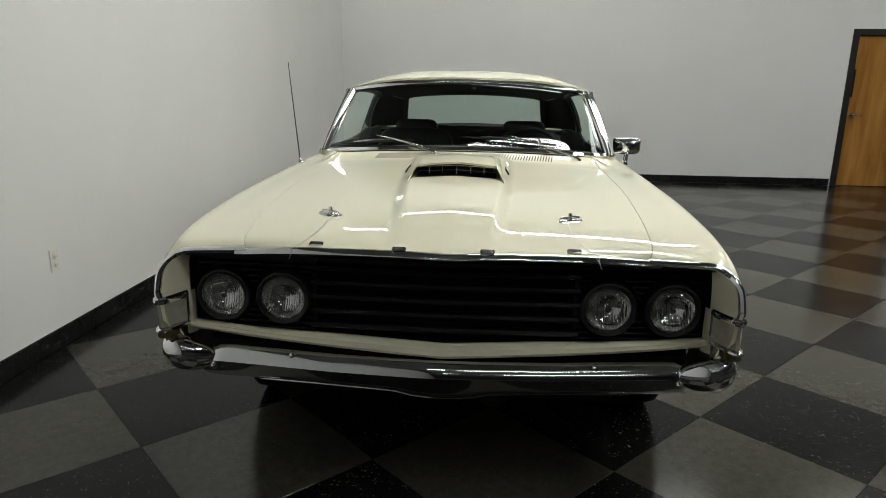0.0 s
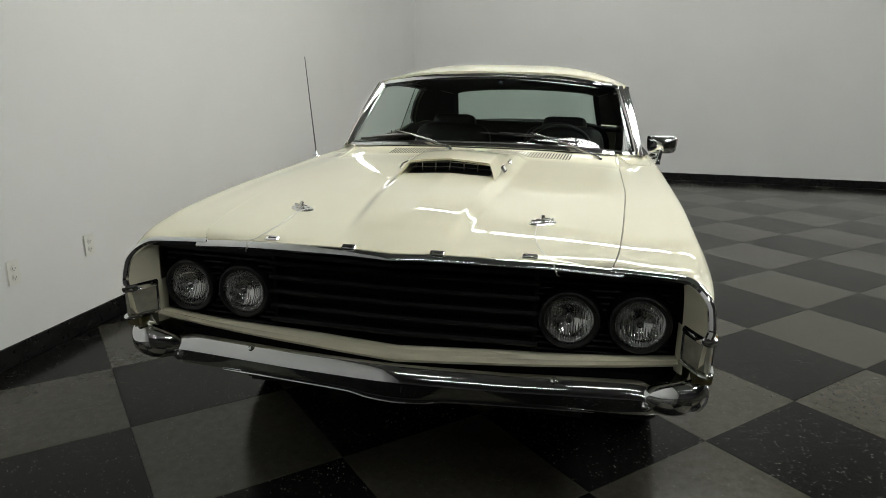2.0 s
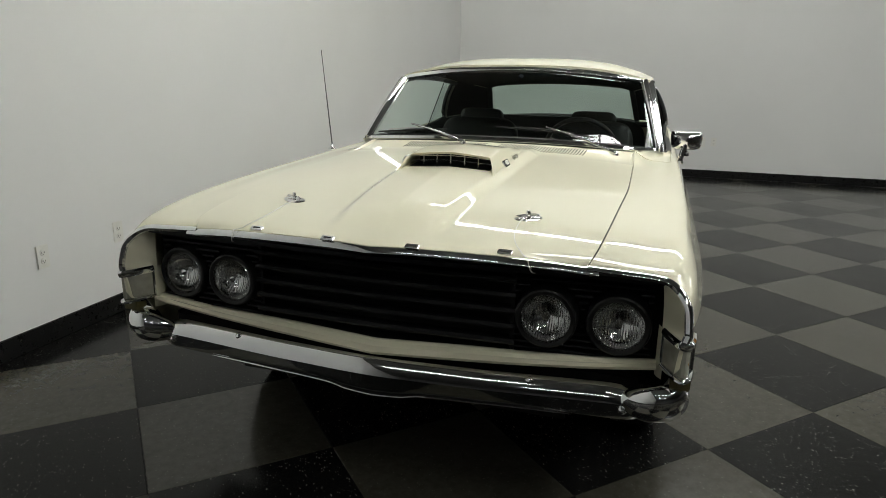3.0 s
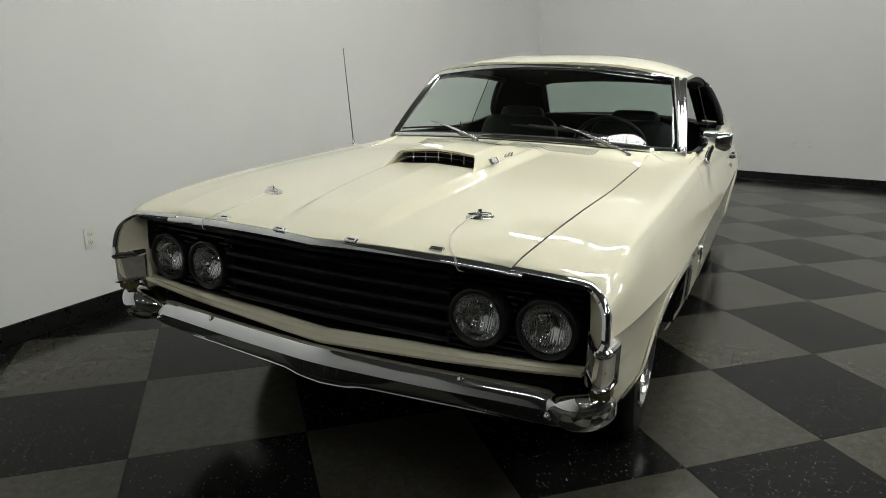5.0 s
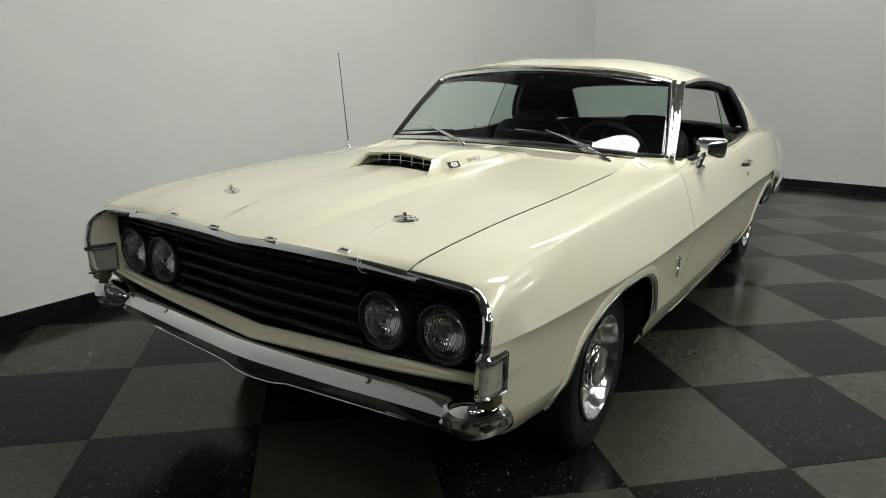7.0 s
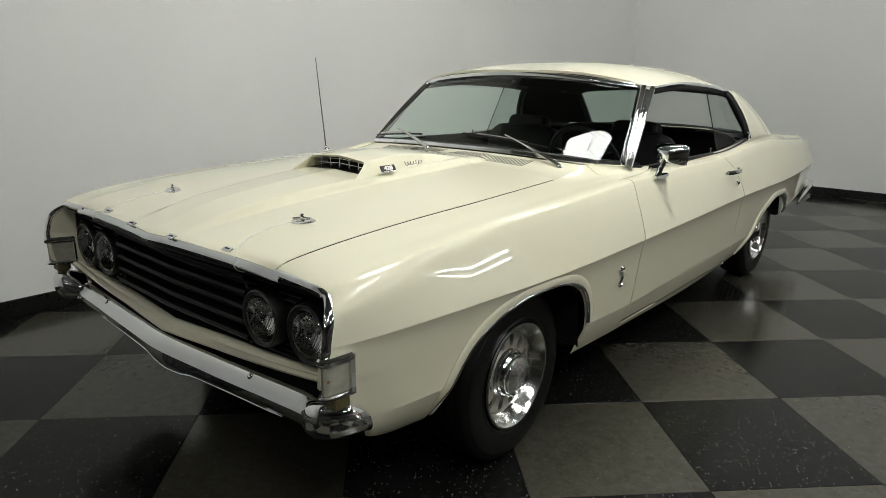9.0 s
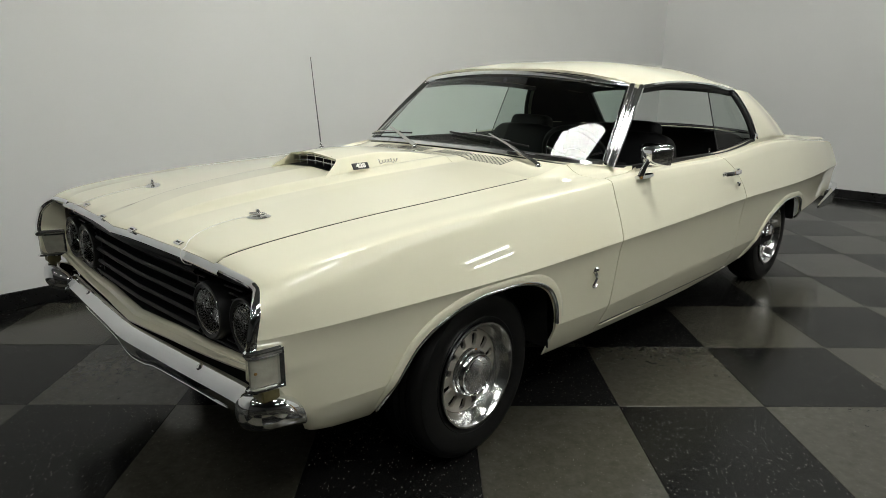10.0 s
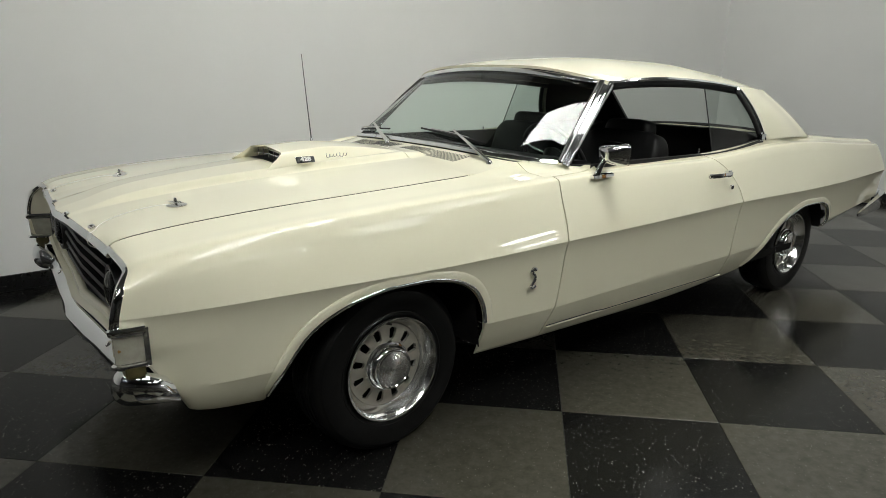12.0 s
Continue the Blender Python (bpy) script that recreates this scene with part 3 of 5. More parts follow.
for side in (1, -1):
    part("front_fender", body_panel(-0.862, 0.75, side, rake, lambda z: cut_front(z) - GAP, (-0.455, 0.37), None, lean), PAINT, car, "cream painted front fender", sharp=13)
    d = part("car_door", body_panel(0.75, 2.06, side, lambda z: cut_front(z) + GAP, lambda z: cut_rear(z) - GAP, (), DOOR_TOP), PAINT, car, "cream painted closed door", sharp=13)
    inner = [split_at(section(y), DOOR_TOP - GAP)[1] for y in [0.745 + 0.267 * k / 20 for k in range(21)]]
    part("fender_top", sheet([[mirrored(p, side) for p in even(q, 12)] for q in inner if q], (0, 0, -0.015)), PAINT, car, "cream painted fender top beside the windscreen")
    part("quarter_panel", body_panel(2.06, 4.30, side, lambda z: cut_rear(z) + GAP, tail_y, (2.30, 3.27)), PAINT, car, "cream painted rear quarter panel", sharp=13)

# hood
z_mid = curve1((-0.90, 0.800), (-0.87, 0.818), (-0.84, 0.836), (-0.75, 0.858), (-0.5, 0.893), (-0.2, 0.920), (0.2, 0.944), (0.5, 0.957))
bulge_half = curve1((-0.9, 0.15), (-0.6, 0.175), (-0.2, 0.205), (0.5, 0.235))
bulge_rise = curve1((-0.87, 0.0), (-0.76, 0.003), (-0.67, 0.014), (-0.55, 0.020), (-0.1, 0.022), (0.5, 0.020))
z_mid, bulge_half, bulge_rise = smooth(z_mid, -0.9, 0.5, 0.05), smooth(bulge_half, -0.9, 0.5, 0.1), smooth(bulge_rise, -0.87, 0.5, 0.04)
HOOD_END = curve1((0, 0.495), (0.4, 0.492), (0.7, 0.488))


def hood_z(x, y):
    a = abs(x)
    yf = fore(min(y, 0.5))
    k = min(a / x_in(yf), 1)
    z = z_mid(y) + (z_in(yf) + 0.002 - z_mid(y)) * k ** 2.4
    b = bulge_half(y)
    s = min(max((b + 0.022 - a) / 0.055, 0), 1)
    rise = bulge_rise(y)
    return z + rise * (s * s * (3 - 2 * s)) + 0.35 * rise * max(0.0, 1 - a / b) + 0.004 * max(0.0, 1 - a / 0.3)


def hood_rows():
    rows = []
    for i in range(90):
        v = i / 89
        v = v * 0.4 + 0.6 * v ** 1.6
        row = []
        for j in range(-80, 81):
            u = j / 80
            y0 = NOSE(abs(u) * 0.645)
            y = y0 + (HOOD_END(abs(u) * 0.7) - y0) * v
            xe = x_in(fore(min(y, 0.5))) - 0.0045
            x = u * xe
            row.append(Vector((x, y, hood_z(x, y))))
        rows.append(row)
    return rows


hood = part("hood", sheet(hood_rows(), (0, 0.004, -0.02)), PAINT, car, "cream painted hood with a raised centre")
for side in (1, -1):
    # dark strips below and beside the hood gap put its shade into colour
    ys = [-0.794 + 1.274 * k / 40 for k in range(41)]
    gap_strip = sheet([[Vector(((x_in(fore(y)) + dx) * side, y, z_in(fore(y)) - 0.014)) for y in ys] for dx in (-0.02, 0.006)], (0, 0, -0.02))
    part("hood_gap_shade", gap_strip, DARK, car, "dark strip for the shade in the gap along the hood")
    edge = sheet([[Vector(((x_in(fore(y)) - 0.004) * side, y, hood_z(x_in(fore(y)) - 0.0045, y) - dz)) for y in ys] for dz in (0.0012, 0.010, 0.02)], (0.001 * side, 0, 0))
    part("hood_edge_shade", edge, WEATHERSTRIP, hood, "dark strip for the shade on the hood's edge")

# ---- cowl, glass and roof ----


def screen_base(u):
    return Vector((0.775 * u, 0.690 + 0.03 * u * u + 0.205 * abs(u) ** 7, 0.992 - 0.038 * abs(u) ** 3))


def screen_top(u):
    return Vector((0.670 * u, 1.145 + 0.03 * u * u + 0.08 * abs(u) ** 7, 1.338 - 0.056 * u * u))


def screen(u, v, out=0.0):
    p = screen_base(u).lerp(screen_top(u), v)
    return p + Vector((0.25 * u, -0.62, 0.78)) * (0.007 * 4 * v * (1 - v) + out)


def cowl_point(u, v):
    y0 = HOOD_END(abs(0.69 * u)) + 0.006
    a = Vector(((x_in(0.5) - 0.007) * u, y0, 0))
    a.z = hood_z(a.x, 0.49) - 0.002
    b = screen_base(0.855 * u) + Vector((0, -0.012, -0.008))
    p = a.lerp(b, v)
    p.z -= 0.007 * math.sin(math.pi * v)
    return p


cowl = part("cowl_panel", sheet([[cowl_point(j / 40, i / 10) for j in range(-40, 41)] for i in range(11)], (0, 0, -0.015)), PAINT, car, "cream painted cowl panel below the windscreen")
# dark strips laid on the cowl stand for the shade inside its slots
for x0, x1, n in ((-0.45, -0.04, 30), (0.04, 0.45, 30)):
    for k in range(n):
        u = (x0 + (x1 - x0) * k / (n - 1)) / 0.68
        part("vent_slot", sweep([cowl_point(u + 0.02 * q / 6, 0.46 + 0.42 * q / 6) for q in range(7)], [(-0.0028, -0.002), (0.0028, -0.002), (0.0028, 0.0008), (-0.0028, 0.0008)]), DARK_SLOT, cowl, "dark strip painted for an air slot")

glass_rows = [[screen(j / 24, i / 14) for j in range(-24, 25)] for i in range(15)]
glass_bm = grid(glass_rows)
windscreen_me = finish("windscreen", glass_bm, WINDSCREEN)
if windscreen_me.polygons[0].normal.y > 0:
    windscreen_me.flip_normals()
windscreen = part("windscreen", windscreen_me, WINDSCREEN, car, "green-tinted curved windscreen")
windscreen.visible_shadow = False
part("windscreen_trim", sweep([screen(0.985 * (-1 + 2 * k / 40), 1, 0.004) for k in range(41)], [(-0.004, -0.006), (0.018, -0.006), (0.020, 0.004), (0.013, 0.012), (0.004, 0.014), (-0.003, 0.010)], up=(0, -0.62, 0.78)), CHROME, car, "polished bright strip above the windscreen")
part("lower_screen_trim", sweep([screen(-1 + 2 * k / 40, 0.0, 0.003) for k in range(41)], [(-0.014, -0.004), (0.010, -0.004), (0.010, 0.006), (-0.004, 0.011), (-0.014, 0.006)], up=(0, -0.62, 0.78)), CHROME, car, "polished bright strip below the windscreen")
part("screen_seal", sweep([screen(0.985 * (-1 + 2 * k / 40), 0.03, -0.004) for k in range(41)], [(-0.014, -0.006), (0.014, -0.006), (0.014, 0.006), (-0.014, 0.006)], up=(0, -0.62, 0.78)), WEATHERSTRIP, car, "black rubber seal")

ROOF_MID = curve1((1.11, 1.352), (1.2, 1.368), (1.35, 1.390), (1.6, 1.408), (2.0, 1.404), (2.4, 1.372), (2.75, 1.306), (2.95, 1.252))
ROOF_EDGE = curve1((1.11, 1.272), (1.26, 1.285), (1.4, 1.297), (1.6, 1.305), (2.05, 1.288), (2.36, 1.260), (2.7, 1.238), (2.95, 1.20))
ROOF_HALF = curve1((1.11, 0.702), (1.26, 0.714), (1.6, 0.720), (2.0, 0.715), (2.36, 0.702), (2.62, 0.678), (2.74, 0.655), (2.86, 0.598), (2.95, 0.55))
ROOF_MID, ROOF_EDGE, ROOF_HALF = [smooth(f, 1.11, 2.95, 0.12) for f in (ROOF_MID, ROOF_EDGE, ROOF_HALF)]


def roof_point(u, y, drop=0.0):
    x = ROOF_HALF(y) * u
    return Vector((x, y, ROOF_MID(y) - (ROOF_MID(y) - ROOF_EDGE(y)) * abs(u) ** 3.2 - drop))


def roof_front(u):
    return screen_top(u).y + 0.006


def roof_rows(drop=0.0, shrink=1.0):
    rows = []
    for i in range(50):
        v = i / 49
        row = []
        for j in range(-36, 37):
            u = math.sin(j / 36 * math.pi / 2) * shrink
            y = roof_front(u) + (2.86 + 0.03 * u * u - roof_front(u)) * v
            row.append(roof_point(u, y, drop))
        rows.append(row)
    return rows


roof = part("roof", sheet(roof_rows(), (0, 0, -0.012)), PAINT, car, "cream painted steel roof")
part("headlining", grid(roof_rows(0.02, 0.97)), HEADLINING, car, "black roof lining")


def sail(side, s, v, inset=0.0):
    """The rear roof pillar: s from the window's edge to the rear glass, v from the roof down to the body."""
    top = [Vector((0.708, 2.345, 1.262)), Vector((0.690, 2.55, 1.252)), Vector((0.668, 2.72, 1.240)), Vector((0.60, 2.86, 1.235))]
    low = [Vector((0.832, 2.475, 0.980)), Vector((0.838, 2.80, 0.980)), Vector((0.805, 3.09, 0.962)), Vector((0.63, 3.22, 0.965))]
    k = s * 3
    i = min(int(k), 2)
    f = k - i
    f2 = f if i < 2 else f
    a = top[i].lerp(top[i + 1], f2)
    b = low[i].lerp(low[i + 1], f2)
    p = a.lerp(b, v)
    bow = 0.020 * math.sin(math.pi * v)
    p.x += bow - inset
    return mirrored(p, side)


def sail_smooth(side, n, m, inset=0.0):
    rows = []
    for i in range(m):
        v = i / (m - 1)
        pts = spline([sail(side, s, v, inset) for s in (0, 1 / 3, 0.56, 2 / 3, 0.78, 1)], n)
        rows.append(pts)
    return rows


for side in (1, -1):
    part("roof_pillar", sheet(sail_smooth(side, 28, 20), (-0.01 * side, 0, 0)), PAINT, car, "cream painted rear roof pillar")
    part("pillar_lining", grid(sail_smooth(side, 14, 8, 0.03)), HEADLINING, car, "black pillar lining")
    # windscreen pillar: bright moulding
    ridge = curve1((0, -0.006), (0.05, 0.006), (0.14, 0.013), (0.28, 0.015), (0.40, 0.010), (0.50, 0.001), (0.56, 0.001), (0.64, 0.009), (0.78, 0.013), (0.90, 0.009), (1.0, -0.008))
    pillar_rows = []
    for k in range(25):
        v = k / 24
        a = Vector((0.760, 0.890, 0.970)).lerp(Vector((0.662, 1.228, 1.288)), v)
        b = Vector((0.803, 0.915, 0.938)).lerp(Vector((0.722, 1.282, 1.282)), v)
        n = Vector((0.62, -0.55, 0.56))
        bow = 0.008 * math.sin(math.pi * v)
        pillar_rows.append([mirrored(a.lerp(b, q / 24) + n * (ridge(q / 24) + bow), side) for q in range(25)])
    part("front_pillar_trim", sheet(pillar_rows, (-0.008 * side, 0.006, -0.004)), CHROME, car, "polished bright ridged pillar moulding")
    drip = [Vector((ROOF_HALF(y) * side + 0.006 * side, y, ROOF_EDGE(y) - 0.006)) for y in [1.262 + (2.345 - 1.262) * k / 24 for k in range(25)]]
    down = [mirrored(sail(1, 0, v) + Vector((0.006, -0.004, 0)), side) for v in [k / 10 for k in range(11)]]
    part("drip_rail", sweep(drip + down[1:], [(-0.008, -0.007), (0.008, -0.007), (0.008, 0.004), (0.002, 0.009), (-0.008, 0.007)], up=(side, 0, 0.4)), CHROME, car, "polished bright drip rail")
    inner = [p + Vector((-0.016 * side, 0, -0.018)) for p in drip] + [p + Vector((-0.010 * side, -0.022, 0)) for p in down[1:]]
    part("window_seal", tube(inner, 0.014, 8), WEATHERSTRIP, car, "black rubber window seal")
    part("quarter_latch", box((-0.014, -0.03, -0.022), (0.014, 0.03, 0.022), 0.008), CHROME, car, "small chrome window catch", pose(0.828 * side, 2.452, 0.998, 0, 0, 0))
    # quarter window, up; the door window is down
    qt, ql = [Vector((0.690, 2.055, 1.262)), Vector((0.690, 2.36, 1.250))], [Vector((0.806, 2.008, 0.925)), Vector((0.815, 2.48, 0.975))]
    q = part("quarter_window", grid([[mirrored(qt[0].lerp(qt[1], s).lerp(ql[0].lerp(ql[1], s), v), side) for s in (0, 0.25, 0.5, 0.75, 1)] for v in (0, 0.25, 0.5, 0.75, 1)]), SIDE_GLASS, car, "raised clear quarter window")
    q.visible_shadow = False
    part("glass_edge", tube([mirrored(qt[0].lerp(ql[0], k / 6), side) for k in range(7)], 0.003, 6), BLACK, q, "thin dark glass edge")
    # belt, inner door panel
    belt = [Vector(((x_in(y) - 0.012) * side, y, z_in(y) - 0.004)) for y in [0.84 + (2.47 - 0.84) * k / 24 for k in range(25)]]
    part("belt_seal", sweep(belt, [(-0.014, -0.012), (0.014, -0.012), (0.014, 0.004), (-0.014, 0.004)]), WEATHERSTRIP, car, "black rubber belt seal")
    trim_rows = [[Vector(((x_in(y) - 0.03 - 0.03 * k) * side, y, z_in(y) - 0.006 - 0.62 * k)) for k in (0, 0.05, 0.3, 0.7, 1)] for y in [0.80 + (3.1 - 0.80) * k / 20 for k in range(21)]]
    part("inner_trim", grid(trim_rows), VINYL, car, "black vinyl inner side trim")
    part("lock_knob", lathe([(0, 0.03), (0.004, 0.03), (0.005, 0.024), (0.003, 0.016), (0.003, 0)], 12, "Z"), CHROME, car, "small chrome lock knob", pose(0.815 * side, 1.86, 0.935))

rear_rows = [[Vector(((0.56 + 0.06 * v) * u, 2.86 + 0.36 * v + 0.03 * (1 - u * u), 1.262 - 0.03 * u * u - 0.285 * v)) for u in [j / 12 for j in range(-12, 13)]] for v in [i / 6 for i in range(7)]]
rear_window = part("rear_window", grid(rear_rows), SIDE_GLASS, car, "clear sloping rear window")
rear_window.visible_shadow = False
part("rear_window_seal", sweep(rear_rows[0] + [r[-1] for r in rear_rows[1:]] + rear_rows[-1][::-1][1:] + [r[0] for r in rear_rows[::-1]][1:-1], [(-0.02, -0.012), (0.02, -0.012), (0.02, 0.004), (-0.02, 0.004)], closed=True, up=(0, 0.6, 0.8)), WEATHERSTRIP, car, "black rubber glass seal")
deck_rows = []
for i in range(20):
    y = 3.22 + (4.235 - 3.22) * i / 19
    xe = x_in(y) - 0.003
    deck_rows.append([Vector((xe * u, y, z_in(y) + 0.012 * (1 - u * u))) for u in [j / 16 for j in range(-16, 17)]])
part("trunk_lid", sheet(deck_rows, (0, 0, -0.015)), PAINT, car, "cream painted trunk lid")
part("tail_panel", sheet([[Vector(((half(tail_y(z)) - 0.05 - 0.9 * max(z - 0.8, 0)) * u, tail_y(z) - 0.012, z)) for u in [j / 8 for j in range(-8, 9)]] for z in [0.42 + 0.45 * i / 14 for i in range(15)]], (0, -0.02, 0)), PAINT, car, "cream painted tail panel")
rear_path = spline([(-0.868, 3.90, 0.385), (-0.876, 4.08, 0.425), (-0.868, 4.24, 0.455), (-0.82, 4.345, 0.462), (-0.5, 4.385, 0.465), (0, 4.395, 0.465), (0.5, 4.385, 0.465), (0.82, 4.345, 0.462), (0.868, 4.24, 0.455), (0.876, 4.08, 0.425), (0.868, 3.90, 0.385)], 80)
part("rear_bumper", sweep(rear_path, [(-0.02, -0.06), (0.012, -0.062), (0.022, -0.03), (0.026, 0.0), (0.020, 0.03), (0.006, 0.060), (-0.03, 0.062)], scale=lambda k: 0.2 + 0.8 * min(1, min(k, 1 - k) / 0.16) ** 0.7), CHROME, car, "chrome rear bumper")

# ---- inside ----
part("dashboard", merge(
    sheet([[screen(0.97 * u, 0.02, -0.02).lerp(Vector((0.74 * u, 1.13, 0.955)), v) + Vector((0, 0, -0.01 + 0.015 * math.sin(math.pi * v))) for u in [j / 16 for j in range(-16, 17)]] for v in [i / 6 for i in range(7)]], (0, 0, -0.02)),
    box((-0.74, 1.02, 0.62), (0.74, 1.14, 0.95), 0.03)), VINYL, car, "black padded dashboard")
wheel_rim = tube([Vector((0.195 * math.cos(2 * math.pi * k / 40), 0.195 * math.sin(2 * math.pi * k / 40), 0)) for k in range(40)], 0.0125, 10, closed=True)
steer = part("steering_wheel", wheel_rim, BLACK, car, "black steering wheel", pose(0.36, 1.31, 0.905, -62, 0, 0))
part("hub", lathe([(0, 0.03), (0.05, 0.028), (0.07, 0.0), (0.04, -0.05), (0.03, -0.25), (0, -0.25)], 20, "Z"), BLACK, steer)
for a in (200, 340):
    part("spoke", tube([Vector((0, 0, 0.005)), Vector((0.19 * math.cos(radians(a)), 0.19 * math.sin(radians(a)), 0))], 0.011, 8, squash=0.5), STAINLESS, steer, "bright metal spoke")


def cushion(w, h, d, pleats=0, soft=0.05):
    """A padded block, w across, h high, d thick, with pleats on its front (-y) face."""
    rows = []
    n, m = 40, 24
    for i in range(m):
        a = -math.pi / 2 + math.pi * i / (m - 1)
        row = []
        for j in range(n):
            b = 2 * math.pi * j / n
            cx, cy = math.cos(b), math.sin(b)
            e = 0.35
            x = math.copysign(abs(cx) ** e, cx) * math.copysign(abs(math.cos(a)) ** 0.3, 1)
            y = math.copysign(abs(cy) ** 0.5, cy) * abs(math.cos(a)) ** 0.3
            z = math.copysign(abs(math.sin(a)) ** 0.45, a)
            p = Vector((x * w / 2, y * d / 2, z * h / 2))
            if pleats and y < 0:
                p.y += 0.010 * abs(math.sin(math.pi * (p.x / w + 0.5) * pleats)) ** 0.5 * -1 + 0.006
            row.append(p)
        rows.append(row)
    bm = grid(rows, closed_cols=True)
    bmesh.ops.remove_doubles(bm, verts=bm.verts, dist=1e-5)
    return bm


for side in (1, -1):
    seat = empty("front_seat", pose(0.37 * side, 1.47, 0.30), car)
    part("seat_cushion", cushion(0.53, 0.52, 0.20, 9), VINYL, seat, m=pose(0, -0.02, 0.22, -82, 0, 0))
    part("backrest", cushion(0.53, 0.62, 0.17, 9), VINYL, seat, m=pose(0, 0.33, 0.42, -14, 0, 0))
    part("headrest", cushion(0.29, 0.20, 0.12), VINYL, seat, m=pose(0, 0.42, 0.685, -8, 0, 0))
    part("headrest_post", tube([Vector((0, 0.42, 0.50)), Vector((0, 0.42, 0.62))], 0.01), CHROME, seat, "chrome headrest post")
bench = empty("rear_seat", pose(0, 2.5, 0.30), car)
part("seat_cushion", cushion(1.36, 0.50, 0.18, 22), VINYL, bench, m=pose(0, -0.05, 0.20, -80, 0, 0))
part("backrest", cushion(1.40, 0.56, 0.16, 22), VINYL, bench, m=pose(0, 0.27, 0.42, -18, 0, 0))
part("parcel_shelf", box((-0.78, 2.84, 0.93), (0.78, 3.26, 0.95), 0.005), VINYL, car, "black parcel shelf")
part("floor_pan", box((-0.84, 0.62, 0.27), (0.84, 3.0, 0.33), 0.01), DARK, car, "dark floor pan")
part("firewall", box((-0.68, 0.66, 0.30), (0.68, 0.70, 0.93)), DARK, car, "dark firewall")
part("trunk_floor", box((-0.62, 3.0, 0.30), (0.62, 4.05, 0.36), 0.02), DARK, car, "dark trunk floor")
# plain dark block added in the engine's place to stop light
part("engine_filler", box((-0.58, -0.68, 0.30), (0.58, 0.64, 0.80), 0.02), DARK, car, "dark block in the engine's place, added to stop light")
# dark block added so the gap above the bumper shows black
part("bumper_gap_filler", box((-0.76, -0.755, 0.385), (0.76, -0.66, 0.530), 0.02), DARK, car, "dark filler added to blacken the gap behind the bumper")
for side in (1, -1):
    for f, y0, y1, x0 in ((arch_front, -0.455, 0.373, 0.50), (arch_rear, 2.30, 3.29, 0.52)):
        rows = []
        for k in range(31):
            y = y0 + (y1 - y0) * k / 30
            rows.append([Vector((x * side, y, max(f(y), 0.30) + 0.012)) for x in (x0, 0.7, 0.8, half(y) - 0.065)])
        part("wheel_liner", grid(rows), DARK, car, "dark wheel arch liner")
        part("inner_wing", box((min(x0 * side, (x0 + 0.03) * side), y0 - 0.05, 0.28 if y0 < 0 else 0.44), (max(x0 * side, (x0 + 0.03) * side), y1 - 0.03, 0.80)), DARK, car, "dark inner wing")
        # bright moulding round the wheel opening
        lip = []
        for k in range(61):
            y = y0 + 0.004 + (y1 - y0 - 0.01) * (0.5 - 0.5 * math.cos(math.pi * k / 60))
            z = max(f(y), z_bottom(y))
            lip.append(Vector(((section(y)[0].x + 0.002) * side, y, z)))
        mid = Vector((0, (y0 + y1) / 2, 0.33))
        flange = [p + Vector((0.0, p.y - mid.y, p.z - mid.z)).normalized() * 0.017 + Vector((0.0015 * side, 0, 0)) for p in lip[2:-2]]
        part("arch_flange", sweep(flange, ring(0.019, 12, 0.26), up=(side, 0, 0), scale=curve1((0, 0.2), (0.16, 1), (1, 1))), PAINT, car, "painted flange round the wheel opening")
        part("arch_moulding", sweep(lip, ring(0.0075, 10), up=(side, 0, 0)), CHROME, car, "bright wheel opening moulding")

# ---- wheels ----
tyre_profile = [(0.192, -0.07), (0.20, -0.085), (0.24, -0.100), (0.28, -0.099), (0.308, -0.090), (0.320, -0.078), (0.3235, -0.066), (0.3235, -0.050), (0.318, -0.048), (0.318, -0.044), (0.3255, -0.042),
                (0.3265, -0.022), (0.320, -0.020), (0.320, -0.016), (0.327, -0.014), (0.327, 0.014), (0.320, 0.016), (0.320, 0.020), (0.3265, 0.022), (0.3255, 0.042), (0.318, 0.044), (0.318, 0.048), (0.3235, 0.050),
                (0.3235, 0.066), (0.320, 0.078), (0.308, 0.090), (0.300, 0.094), (0.298, 0.097), (0.292, 0.0985), (0.28, 0.100), (0.24, 0.101), (0.222, 0.096), (0.219, 0.098), (0.212, 0.096), (0.20, 0.088), (0.192, 0.07)]
tyre_me = finish("tyre", lathe(tyre_profile, 72), RUBBER)
ring_me = finish("trim_ring", lathe([(0.193, 0.075), (0.196, 0.098), (0.201, 0.100), (0.202, 0.097), (0.200, 0.104), (0.194, 0.104), (0.189, 0.098), (0.180, 0.083), (0.168, 0.055), (0.160, 0.040), (0.155, 0.036), (0.150, 0.020)], 72), STAINLESS)


